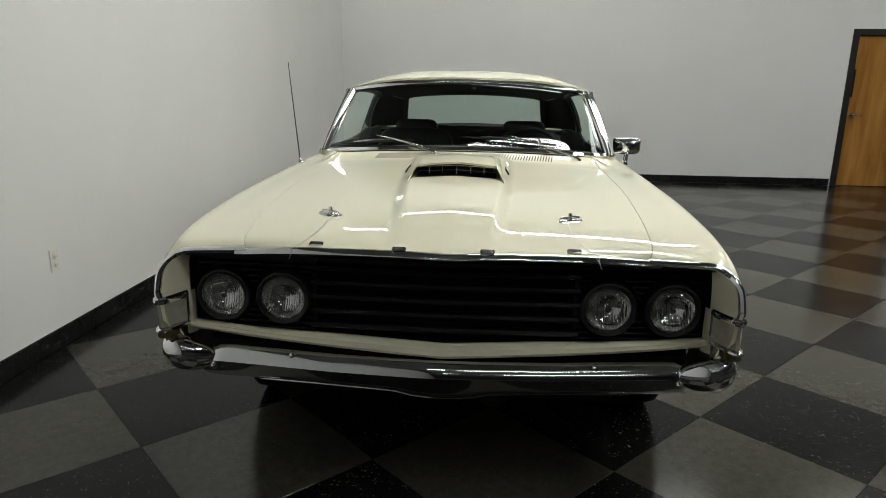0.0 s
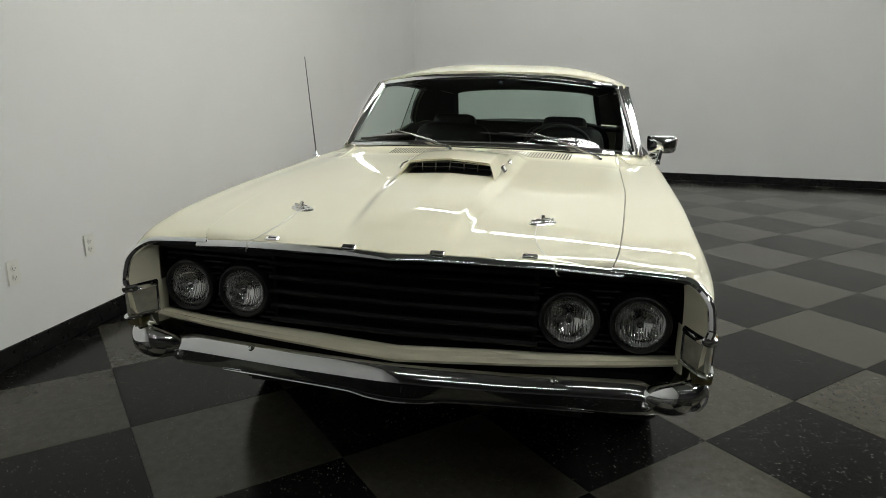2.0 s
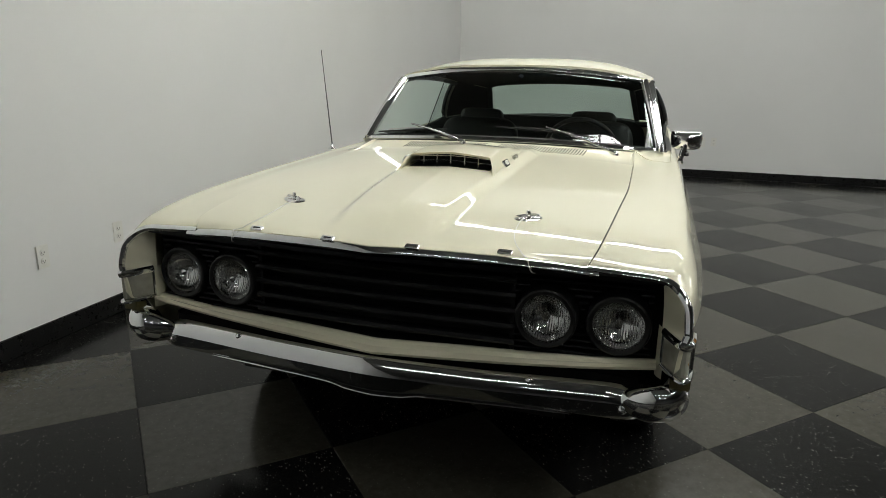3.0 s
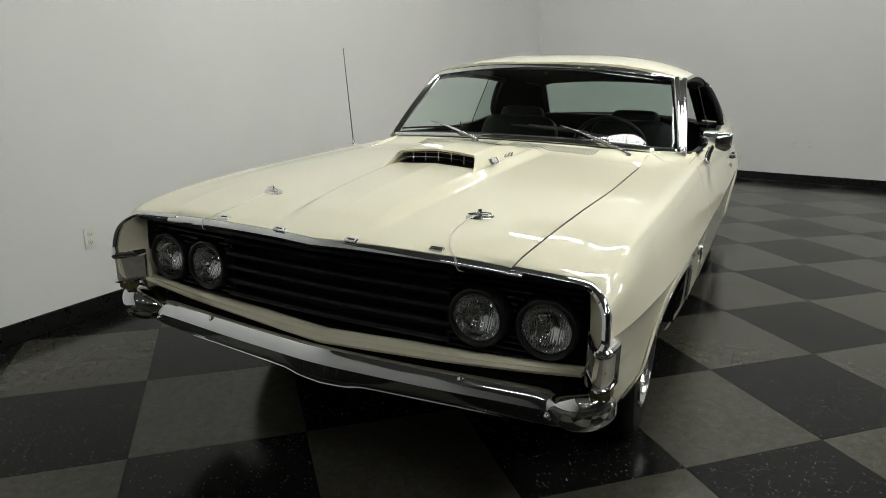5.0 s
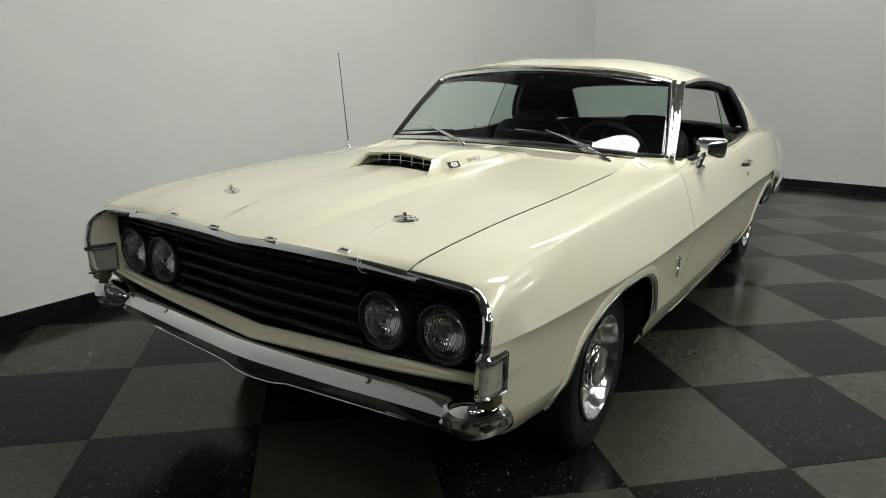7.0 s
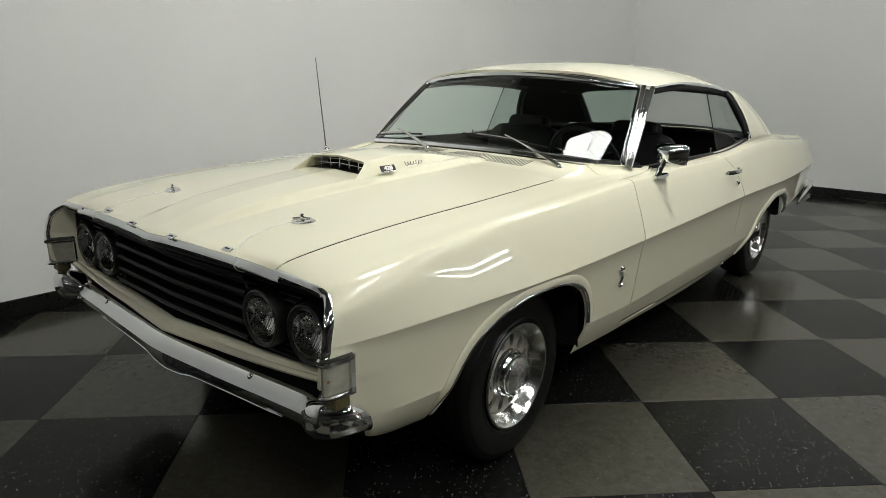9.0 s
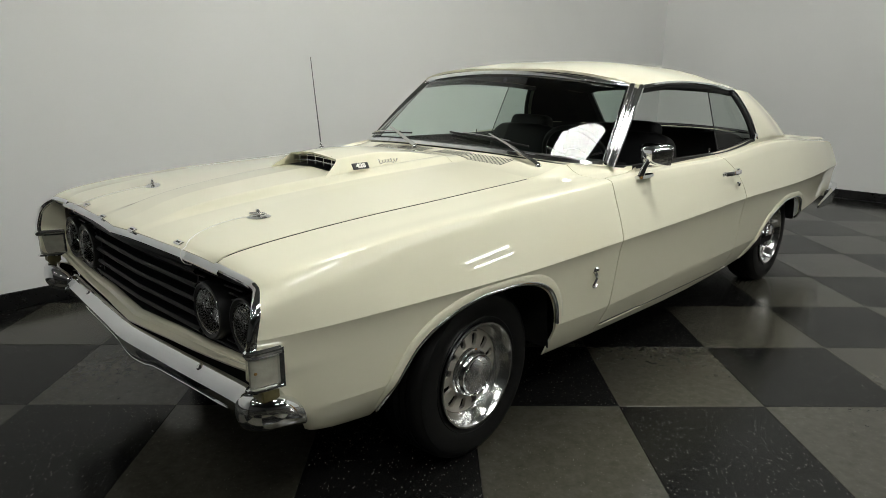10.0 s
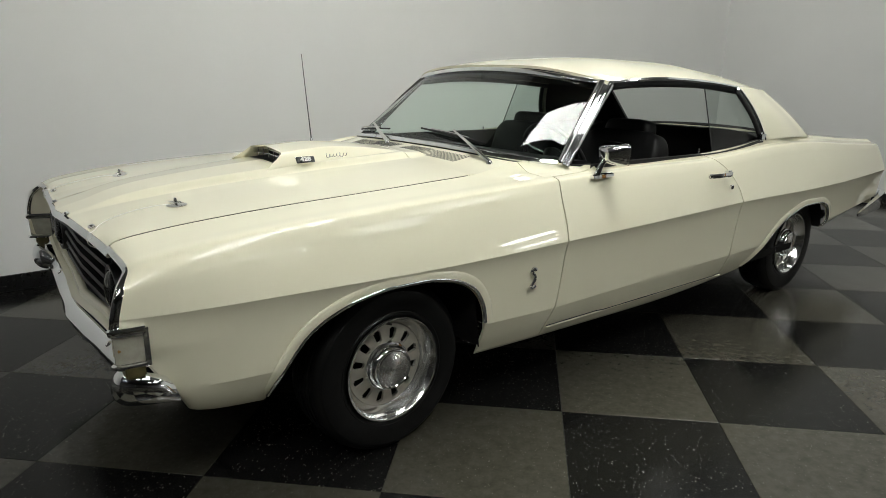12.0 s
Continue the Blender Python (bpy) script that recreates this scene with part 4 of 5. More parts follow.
def slotted_disc():
    """The wheel disc, with twelve slots cut through."""
    slots, per = 12, 12
    radii = [0.086, 0.101, 0.105, 0.110, 0.117, 0.124, 0.131, 0.138, 0.143, 0.147, 0.153, 0.160]
    bm = bmesh.new()
    n = slots * per
    v = []
    for k in range(n):
        a = 2 * math.pi * k / n
        row = []
        for r in radii:
            depth = 0.052 - 0.10 * (r - 0.10) ** 2 / 0.05
            row.append(bm.verts.new((depth, r * math.cos(a), r * math.sin(a))))
        v.append(row)
    for k in range(n):
        for j in range(len(radii) - 1):
            c, rr = k % per, j
            hole = (4 <= c <= 8 and 2 <= rr <= 7) or (c in (5, 6, 7) and rr in (1, 8))
            if not hole:
                bm.faces.new((v[k][j], v[k][j + 1], v[(k + 1) % n][j + 1], v[(k + 1) % n][j]))
    edge = [e for e in bm.edges if e.is_boundary]
    out = bmesh.ops.extrude_edge_only(bm, edges=edge)["geom"]
    bmesh.ops.translate(bm, vec=(-0.012, 0, 0), verts=[g for g in out if isinstance(g, bmesh.types.BMVert)])
    return bm


disc_me = finish("slotted_disc", slotted_disc(), WHEEL_SILVER)
drum_me = finish("brake_drum", lathe([(0.04, 0.01), (0.12, 0.01), (0.14, 0.0), (0.14, -0.06), (0.19, -0.07), (0.192, 0.05)], 32), DARK)
cap_me = finish("hub_cap", lathe([(0.092, 0.045), (0.096, 0.056), (0.092, 0.066), (0.086, 0.068), (0.083, 0.076), (0.085, 0.081), (0.081, 0.088), (0.078, 0.091), (0.078, 0.097), (0.075, 0.102), (0.070, 0.103), (0.067, 0.099)], 48), CHROME)
grooves = [(0.069 - 0.0015 * k, 0.099 + 0.004 * (1 - (1 - k / 45) ** 2) + (0.0005 if k % 2 else 0.0)) for k in range(45)] + [(0.0, 0.103)]
face_me = finish("cap_face", lathe(grooves, 128), BRUSHED, False)
bead_me = finish("valve", tube([Vector((0.05, 0.0, 0.165)), Vector((0.085, 0.0, 0.172))], 0.004, 8), BLACK)
for x, y, turn in ((0.754, 0.007, 2), (-0.754, 0.007, 2), (0.741, 2.980, 0), (-0.741, 2.980, 0)):
    w = empty("wheel", pose(x, y, 0.3265 * 0.952, 0, 0, (0 if x > 0 else 180) + turn) @ Matrix.Scale(0.952, 4), car)
    w["label"] = "black tyre on a slotted silver wheel with chrome trim ring"
    part("tyre", tyre_me, None, w, "black rubber tyre")
    part("trim_ring", ring_me, None, w, "polished chrome trim ring")
    part("slotted_disc", disc_me, None, w, "silver wheel disc with twelve slots")
    part("brake_drum", drum_me, None, w, "dark brake drum")
    part("hub_cap", cap_me, None, w, "stepped chrome hub cap")
    part("cap_face", face_me, None, w, "spun aluminium cap face")
    part("valve", bead_me, None, w)

# ---- front end ----


def nose_y(x):
    return NOSE(abs(x))


XS = [-0.635 + 1.27 * k / 40 for k in range(41)]
part("hood_lip_trim", sweep([Vector((x, nose_y(x) - 0.003, hood_z(x, nose_y(x)) - 0.012)) for x in XS], [(-0.008, -0.011), (0.007, -0.011), (0.010, -0.006), (0.009, -0.002), (0.002, 0.006), (-0.003, 0.010), (-0.009, 0.011)]), CHROME, hood, "bright strip along the hood's front edge")
for side in (1, -1):
    edge = [Vector((p.x, rake(p.z), p.z)) for p in section(-0.862) if p.z > 0.664][::-1]
    path = [mirrored(p + Vector((-0.004, 0.0, -0.007)), side) for p in edge]
    part("headlamp_surround", sweep(path, [(q * side, w) for q, w in ((-0.012, -0.014), (0.006, -0.012), (0.009, -0.004), (0.006, 0.004), (-0.003, 0.008), (-0.009, 0.005), (-0.013, -0.003))], up=(0, -1, 0)), CHROME, car, "bright moulding round the fender's front edge")
    # painted inner face between the fender's edge and the grille opening
    outer = [Vector((p.x - 0.006, rake(p.z) + 0.002, p.z - 0.004)) for p in section(-0.862) if p.z > 0.668]
    outer = even([Vector(p) for p in outer if p.x > 0.765], 24)
    rows = []
    for k, p in enumerate(outer):
        f = k / 23
        inner = Vector((0.806 - 0.02 * f * f, -0.760, 0.535 + (p.z - 0.535) * 0.985))
        if p.z > 0.77:
            inner.x = min(inner.x, p.x - 0.02)
        rows.append([mirrored(p.lerp(inner, s / 4), side) for s in range(5)])
    part("headlamp_cheek", grid(rows), PAINT, car, "cream painted inner face of the fender")
    part("lamp_return", sheet([[mirrored(Vector((x, y, z)), side) for x, y in ((0.816, -0.776), (0.806, -0.763), (0.800, -0.745))] for z in (0.53, 0.58, 0.63, 0.672)], (-0.002 * side, 0.002, 0)), PAINT, car, "cream painted edge beside the parking lamp")
    # parking lamp at the corner
    lamp = empty("parking_lamp", None, car)
    lens_rows = []
    for i in range(9):
        z = 0.578 + (0.652 - 0.578) * i / 8
        pts = spline([(0.814, -0.772, z), (0.832, -0.812, z), (0.849, -0.848, z), (0.861, -0.859, z), (0.872, -0.850, z), (0.879, -0.822, z), (0.883, -0.785, z)], 20)
        lens_rows.append([mirrored(p, side) for p in pts])
    part("lens", sheet(lens_rows, (-0.004 * side, 0.004, 0)), LAMP_LENS, lamp, "clear ribbed lamp lens")
    part("reflector", sheet([[mirrored(Vector((0.857 + (p.x * side - 0.857) * 0.72, -0.81 + (p.y + 0.81) * 0.72, p.z)), side) for p in r] for r in lens_rows], (-0.003 * side, 0.003, 0)), REFLECTOR, lamp, "silvered lamp housing")
    for z, t in ((0.570, 0.006), (0.665, 0.011)):
        pts = spline([(0.812, -0.772, z), (0.830, -0.814, z), (0.848, -0.851, z), (0.861, -0.862, z), (0.873, -0.852, z), (0.880, -0.822, z), (0.884, -0.782, z)], 26)
        part("rim", sweep([mirrored(p, side) for p in pts], [(q * side, w * t) for q, w in ((-0.006, -1), (0.004, -1), (0.008, -0.3), (0.007, 0.5), (0.001, 1), (-0.006, 1))]), CHROME, lamp, "chrome lamp rim")
    part("rim", sweep([mirrored(Vector((0.884, -0.783, z)), side) for z in (0.566, 0.62, 0.672)], [(-0.009, -0.004), (0.009, -0.004), (0.007, 0.006), (-0.007, 0.006)], up=(1, 0, 0)), CHROME, lamp, "chrome lamp rim")
    part("rim", sweep([mirrored(Vector((0.812, -0.774, z)), side) for z in (0.566, 0.62, 0.672)], ring(0.005, 8), up=(1, 0, 0)), CHROME, lamp, "chrome lamp rim")
    part("bulb", lathe([(0, -0.02), (0.008, -0.014), (0.010, 0), (0.006, 0.012), (0, 0.014)], 16, "Y"), AMBER, lamp, "amber bulb", pose(0.866 * side, -0.835, 0.615))
    part("lamp_bracket", box((0.835, -0.84, 0.535), (0.885, -0.79, 0.575), 0.004) if side > 0 else box((-0.885, -0.84, 0.535), (-0.835, -0.79, 0.575), 0.004), BRACKET, lamp, "dark olive lamp bracket")


def behind(x, d):
    return GRILLE_Y(abs(x)) + d


SILL_Y = curve1((0, -0.832), (0.15, -0.822), (0.3, -0.811), (0.5, -0.806), (0.8, -0.795))
sill_top = curve1((0, 0.540), (0.3, 0.549), (0.5, 0.556), (0.65, 0.565), (0.8, 0.578))
sill_low = curve1((0, 0.503), (0.3, 0.515), (0.5, 0.530), (0.65, 0.544), (0.8, 0.562))


grille = empty("grille", None, car)
back_rows = [[Vector((x, behind(x, 0.155), z)) for x in [-0.84 + 1.68 * k / 40 for k in range(41)]] for z in (0.52, 0.6, 0.7, 0.83)]
part("grille_backing", grid(back_rows), GRILLE, grille, "flat black grille backing")
part("grille_top", sheet([[Vector((x, nose_y(x) + 0.006 + (behind(x, 0.155) - nose_y(x)) * d, 0.806)) for x in [-0.80 + 1.6 * k / 40 for k in range(41)]] for d in (0, 0.5, 1)], (0, 0, -0.012)), GRILLE, grille)
part("grille_floor", sheet([[Vector((x, SILL_Y(abs(x)) + d, sill_top(abs(x)) - 0.006)) for x in [-0.80 + 1.6 * k / 40 for k in range(41)]] for d in (0.04, 0.08, 0.12)], (0, 0, -0.006)), GRILLE, grille)
IX = [-0.415 + 0.83 * k / 30 for k in range(31)]
for k in range(5):
    z = 0.575 + 0.046 * k
    part("grille_bar", sweep([Vector((x, behind(x, 0.100), z)) for x in IX], [(-0.03, -0.006), (0.012, -0.008), (0.018, 0.0), (0.012, 0.008), (-0.03, 0.006)]), GRILLE, grille, "black grille bar")
for side in (1, -1):
    for k in range(13):
        z = 0.560 + 0.0185 * k
        cut = max(0.096 ** 2 - (z - 0.664) ** 2, 0) ** 0.5
        spans = [(0.405, 0.501 - cut), (0.501 + cut, 0.695 - cut), (0.695 + cut, 0.780)] if cut > 0 else [(0.405, 0.780)]
        for x0, x1 in spans:
            if x1 - x0 > 0.006:
                part("grille_rib", sweep([Vector((x * side, behind(x, 0.108), z)) for x in (x0, (x0 + x1) / 2, x1)], [(-0.02, -0.003), (0.008, -0.003), (0.010, 0.0), (0.008, 0.003), (-0.02, 0.003)]), GRILLE, grille, "thin black rib")
    part("grille_divider", sweep([Vector((0.405 * side, behind(0.405, 0.125), z)) for z in (0.54, 0.62, 0.7, 0.80)], [(-0.006, -0.03), (0.006, -0.03), (0.006, 0.025), (-0.006, 0.025)], up=(0, -1, 0)), GRILLE, grille)

# headlamps
lens_me = finish("lens", lathe([(0.0715, -0.004), (0.066, -0.013), (0.055, -0.020), (0.035, -0.026), (0.015, -0.028), (0.0, -0.0285)], 40, "Y"), LENS)
bowl_me = finish("reflector", lathe([(0.0715, -0.003), (0.066, 0.010), (0.055, 0.024), (0.035, 0.038), (0.012, 0.045), (0.0, 0.046)], 40, "Y"), REFLECTOR)
bezel_me = finish("bezel", lathe([(0.071, -0.002), (0.073, -0.007), (0.077, -0.009), (0.084, -0.012), (0.089, -0.010), (0.092, 0.0), (0.092, 0.05)], 40, "Y"), BLACK)
rim_me = finish("retaining_ring", lathe([(0.0705, -0.006), (0.073, -0.0095), (0.0755, -0.006)], 40, "Y"), STAINLESS)
bulb_me = finish("bulb_shield", merge(lathe([(0, -0.004), (0.010, -0.003), (0.012, 0.006), (0.010, 0.03)], 16, "Y")), CHROME)
for x in (-0.695, -0.501, 0.501, 0.695):
    h = empty("headlamp", pose(x, behind(x, 0.080), 0.662) @ Matrix.Diagonal((0.94, 1, 0.94, 1)), car)
    h["label"] = "round clear headlamp in a black bezel"
    part("lens", lens_me, None, h, "clear fluted glass lens")
    part("reflector", bowl_me, None, h, "silvered bowl")
    part("bezel", bezel_me, None, h, "black bezel")
    part("retaining_ring", rim_me, None, h, "thin bright ring")
    part("bulb_shield", bulb_me, None, h)

# painted sill between grille and bumper
VX = [-0.80 + 1.6 * k / 50 for k in range(51)]


def sill_row(x):
    y, t, b = SILL_Y(abs(x)), sill_top(abs(x)), sill_low(abs(x))
    return [Vector((x, y + dy, z)) for dy, z in ((0.050, t - 0.004), (0.032, t - 0.004), (0.028, t - 0.007), (0.027, t - 0.012), (0.024, (t + b) / 2 - 0.002), (0.012, b + 0.013), (0.0, b + 0.008), (0.003, b + 0.001), (0.04, b - 0.004))]


part("front_sill", sheet([[sill_row(x)[k] for x in VX] for k in range(9)], (0, 0.01, -0.006)), PAINT, car, "cream painted sill below the grille")

# front bumper, pointed in the middle and wrapped round the corners
crease_y = curve1((0, -0.8605), (0.03, -0.8595), (0.08, -0.8555), (0.15, -0.849), (0.3, -0.837), (0.45, -0.829), (0.6, -0.821), (0.74, -0.816))
crease_z = curve1((0, 0.450), (0.15, 0.447), (0.3, 0.446), (0.45, 0.450), (0.6, 0.455), (0.75, 0.460), (0.93, 0.462))
low_z = curve1((0, 0.371), (0.09, 0.374), (0.15, 0.384), (0.3, 0.387), (0.48, 0.392), (0.65, 0.394), (0.80, 0.402), (0.92, 0.415))
halfpath = [Vector((0.74 * k / 30, crease_y(0.74 * k / 30), 0)) for k in range(31)]
halfpath += [Vector((x, -0.816 + 0.9 * (x - 0.74) ** 2 * 8, 0)) for x in (0.75, 0.76, 0.77, 0.778, 0.786, 0.793, 0.799, 0.804)]
bpath = [mirrored(p, -1) for p in halfpath[::-1]] + halfpath[1:]
rows = []
for i, p in enumerate(bpath):
    a, b = bpath[max(i - 1, 0)], bpath[min(i + 1, len(bpath) - 1)]
    t = (b - a).normalized()
    out = Vector((t.y, -t.x, 0))
    zc, zl = crease_z(abs(p.x)), low_z(abs(p.x))
    # the bar rounds down at its ends
    rise = max(1 - (max(abs(p.x) - 0.67, 0) / 0.136) ** 2.2, 0.02) ** 0.6
    zc -= 0.012 * (1 - rise)
    prof = [(-0.050, zc + 0.010 * rise), (-0.047, zc + 0.030 * rise), (-0.042, zc + 0.040 * rise), (-0.035, zc + 0.0435 * rise), (-0.025, zc + 0.040 * rise), (-0.0145, zc + 0.030 * rise), (-0.0055, zc + 0.015 * rise),
            (0.0, zc), (-0.004, zc - 0.009), (-0.013, zc + 0.45 * (zl - zc)), (-0.020, zc + 0.68 * (zl - zc)), (-0.029, zc + 0.90 * (zl - zc)), (-0.036, zl), (-0.06, zl + 0.003)]
    rows.append([Vector((p.x, p.y, 0)) + out * d + Vector((0, 0, z)) for d, z in prof])
bumper_bm = sheet(rows, (0, 0.004, 0))
bumper = part("front_bumper", bumper_bm, CHROME, car, "chrome front bumper, pointed in the middle")


for side in (1, -1):
    # from a round nose back along the corner, cut to the slant of the fender's edge
    axis = spline([(0.715, -0.786, 0.464), (0.748, -0.808, 0.468), (0.780, -0.826, 0.474), (0.808, -0.834, 0.481), (0.834, -0.829, 0.486), (0.852, -0.808, 0.488), (0.860, -0.780, 0.484), (0.858, -0.750, 0.474), (0.850, -0.725, 0.460)], 30)
    rows_end = []
    for k, c in enumerate(axis):
        f = k / 29
        ahead = (axis[min(k + 1, 29)] - axis[max(k - 1, 0)]).normalized()
        out = Vector((-ahead.y, ahead.x, 0)).normalized() * -1
        r = min(1.0, (1 - (1 - min(f / 0.50, 1)) ** 2) ** 0.5 + 0.02) * (1 - 0.10 * max(f - 0.6, 0) / 0.4)
        slant = 0.3 * min(max((f - 0.45) / 0.45, 0), 1)
        row = []
        for j in range(32):
            a = 2 * math.pi * j / 32
            dz = (0.054 if a < math.pi else 0.046) * r * math.copysign(abs(math.sin(a)) ** 0.92, math.sin(a))
            row.append(mirrored(c + out * (0.034 * r * math.copysign(abs(math.cos(a)) ** 0.9, math.cos(a))) + Vector((0, -slant * dz, dz)), side))
        rows_end.append(row)
    end_bm = bmesh.new()
    loops = add_grid(end_bm, rows_end, closed_cols=True)
    for loop in (loops[0], loops[-1]):
        end_bm.faces.new(loop)
    part("bumper_end", end_bm, CHROME, bumper, "rounded chrome bumper end")
bolt_me = finish("bolt", lathe([(0.012, 0.006), (0.0115, -0.002), (0.007, -0.007), (0, -0.0085)], 16, "Y"), CHROME)
for x, y, z in ((-0.471, -0.806, 0.484), (0.471, -0.806, 0.484), (-0.725, -0.813, 0.440), (0.725, -0.813, 0.440)):
    part("bolt", bolt_me, None, bumper, "domed chrome bolt", pose(x, y, z, -35 if z > 0.46 else 0))
# dark sheet on the chrome paints the slot's shaded depth
proud = Vector((0, -0.0015, -0.0015))
slot_rows = [[q[10].lerp(q[11], 0.45) + proud, q[11] + proud, q[11].lerp(q[12], 0.75) + proud] for q in rows if abs(q[0].x) < 0.53]
part("air_slot", sheet(slot_rows, (0, 0.001, 0.001)), DARK_SLOT, bumper, "dark sheet for the slot in the bumper's lower face")
part("lower_lip", tube([q[12] + Vector((0, -0.004, -0.001)) for q in rows if abs(q[0].x) < 0.60], 0.0042, 8, scale=curve1((0, 0.2), (0.05, 1), (0.95, 1), (1, 0.2))), CHROME, bumper, "thin chrome lower lip")

# ---- hood scoop, badges, pins ----


SCOOP_RISE = curve1((-0.20, 0.0), (-0.055, 0.048), (0.1, 0.050), (0.3, 0.032), (0.42, 0.012), (0.49, 0.0))


def scoop_point(u, v):
    """u from one foot over the top to the other, -1 to 1; v from the mouth to the rear."""
    a = abs(u)
    w = min(max((a - 0.62) / 0.38, 0), 1)
    y = (-0.060 - 0.085 * w ** 1.3) * (1 - v) + 0.486 * v
    flat = 0.158 - 0.006 * v
    x = math.copysign(flat * min(a / 0.62, 1) + 0.034 * w, u)
    rise = SCOOP_RISE(max(y, -0.055)) if w == 0 else SCOOP_RISE(max(y, -0.055)) * (1 - w)
    top = hood_z(x, y)
    crown = 0.006 * (1 - min(a / 0.62, 1) ** 2) * (1 - v)
    return Vector((x, y, top + rise + crown - 0.001 * w))


us = [-1 + 2 * k / 60 for k in range(61)]
scoop = part("hood_scoop", sheet([[scoop_point(u, v) for u in us] for v in [i / 30 for i in range(31)]], (0, 0.006, -0.009)), PAINT, hood, "cream painted hood scoop open at the front")
part("scoop_mouth", sheet([[Vector((x, 0.02, hood_z(x, 0.02) - 0.01 + dz)) for x in [-0.150 + 0.30 * k / 20 for k in range(21)]] for dz in (0, 0.03, 0.056)], (0, 0.004, 0)), GRILLE, scoop, "black backing inside the scoop")
part("scoop_floor", grid([[Vector((x, y, hood_z(x, y) + 0.0015)) for x in [-0.162 + 0.324 * k / 20 for k in range(21)]] for y in (-0.075, -0.04, 0.0, 0.03)]), GRILLE, scoop)
for f in (0.36, 0.70):
    part("scoop_bar", tube([Vector((x, -0.045, hood_z(x, -0.045) + 0.052 * f)) for x in [-0.158 + 0.316 * k / 16 for k in range(17)]], 0.0024, 6), STAINLESS, scoop, "thin bright bar")
for x in (-0.110, -0.056, 0.0, 0.056, 0.110):
    part("scoop_bar", tube([Vector((x, -0.046, hood_z(x, -0.046))), Vector((x, -0.046, hood_z(x, -0.046) + 0.052))], 0.0022, 6), STAINLESS, scoop, "thin bright bar")


def text_mesh(name, body, size, depth, mat):
    c = bpy.data.curves.new("lettering", "FONT")
    c.body, c.size, c.extrude, c.align_x, c.align_y = body, size, depth, "CENTER", "CENTER"
    c.bevel_depth, c.offset = 0.0004, 0.0007
    ob = bpy.data.objects.new("lettering", c)
    scene.collection.objects.link(ob)
    me = bpy.data.meshes.new_from_object(ob.evaluated_get(bpy.context.evaluated_depsgraph_get()))
    bpy.data.objects.remove(ob)
    me.name = name
    me.materials.clear()
    me.materials.append(mat)
    return me


for side in (1, -1):
    # number plate-like badge on the scoop's flank, and a script badge behind it
    m = pose(0.205 * side, 0.02, hood_z(0.2, 0.02) + 0.023, 0, 0, 0) @ (pose(0, 0, 0, 58, 0, 90) if side > 0 else pose(0, 0, 0, 58, 0, -90))
    b = part("engine_badge", box((-0.040, -0.0135, -0.003), (0.040, 0.0135, 0.003), 0.0015), CHROME, hood, "chrome framed engine size badge", m)
    part("badge_field", box((-0.037, -0.0105, 0.002), (0.037, 0.0105, 0.0036)), DARK_SLOT, b, "black enamel field")
    part("badge_number", text_mesh("badge_number", "428", 0.0235, 0.001, WHITE_PLASTIC), WHITE_PLASTIC, b, "raised white numbers 428", pose(0, 0, 0.0042) @ Matrix.Diagonal((1.3, 1, 1, 1)))
    s = []
    for k in range(61):
        a = k / 60
        s.append(Vector((-0.050 + 0.100 * a + 0.0045 * math.cos(a * 40), (0.0065 + (0.004 if k < 9 or 38 < k < 46 else 0)) * math.sin(a * 40 + 0.6), 0.0)))
    m2 = pose(0.212 * side, 0.158, hood_z(0.2, 0.15) + 0.024, 0, 0, 0) @ (pose(0, 0, 0, 58, 0, 90) if side > 0 else pose(0, 0, 0, 58, 0, -90))
    part("script_badge", tube(s, 0.0014, 6), CHROME, hood, "small chrome script badge", m2)
    # snake-like badge on the fender
    sn = spline([(0.012, 0.034), (0.002, 0.040), (-0.008, 0.030), (0.004, 0.014), (0.010, 0.0), (-0.002, -0.018), (-0.012, -0.030), (0.0, -0.037), (0.014, -0.031)], 40)
    pts = [Vector((half(0.59) * side + 0.000 * side, 0.592 + p[0], 0.558 + p[1])) for p in [Vector((q[0], q[1], 0)) for q in sn]]
    part("fender_badge", tube([p + Vector((-0.012 * side, 0, 0)) for p in pts], 0.0085, 8, scale=lambda k: 1.0 - 0.45 * k), CHROME, car, "small curved chrome fender badge")
    # pin, plate and cable
    px, py = 0.40 * side, -0.543
    pz = hood_z(px, py)
    tilt = pose(px, py, pz, 6, -4 * side, 20 * side)
    pin = part("hood_pin", lathe([(0.036, 0.0), (0.036, 0.002), (0.030, 0.0045), (0.012, 0.0055), (0.0, 0.0055)], 28, "Z"), STAINLESS, car, "bright oval pin plate", tilt @ Matrix.Diagonal((1.2, 0.75, 1, 1)))
    post = part("pin_post", lathe([(0.006, 0.0), (0.006, 0.022), (0.0045, 0.026), (0.0, 0.027)], 14, "Z"), STAINLESS, pin, "bright threaded pin")
    part("pin_clip", tube(spline([(-0.03, 0.004, 0.012), (0.0, 0.008, 0.013), (0.02, 0.004, 0.013), (0.028, -0.004, 0.012), (0.02, -0.012, 0.012), (0.0, -0.008, 0.012), (-0.026, -0.006, 0.012)], 24), 0.0018, 6), STAINLESS, pin, "bent wire clip")
    lay = []
    for p in spline([(0.385, -0.556, 0.004), (0.386, -0.60, 0.010), (0.387, -0.65, 0.012), (0.390, -0.70, 0.011), (0.400, -0.745, 0.009), (0.418, -0.780, 0.006), (0.440, -0.804, 0.004), (0.452, -0.819, 0.004)], 30):
        lay.append(Vector((p.x * side, p.y, hood_z(p.x, max(p.y, NOSE(p.x))) + p.z)))
    e = lay[-1]
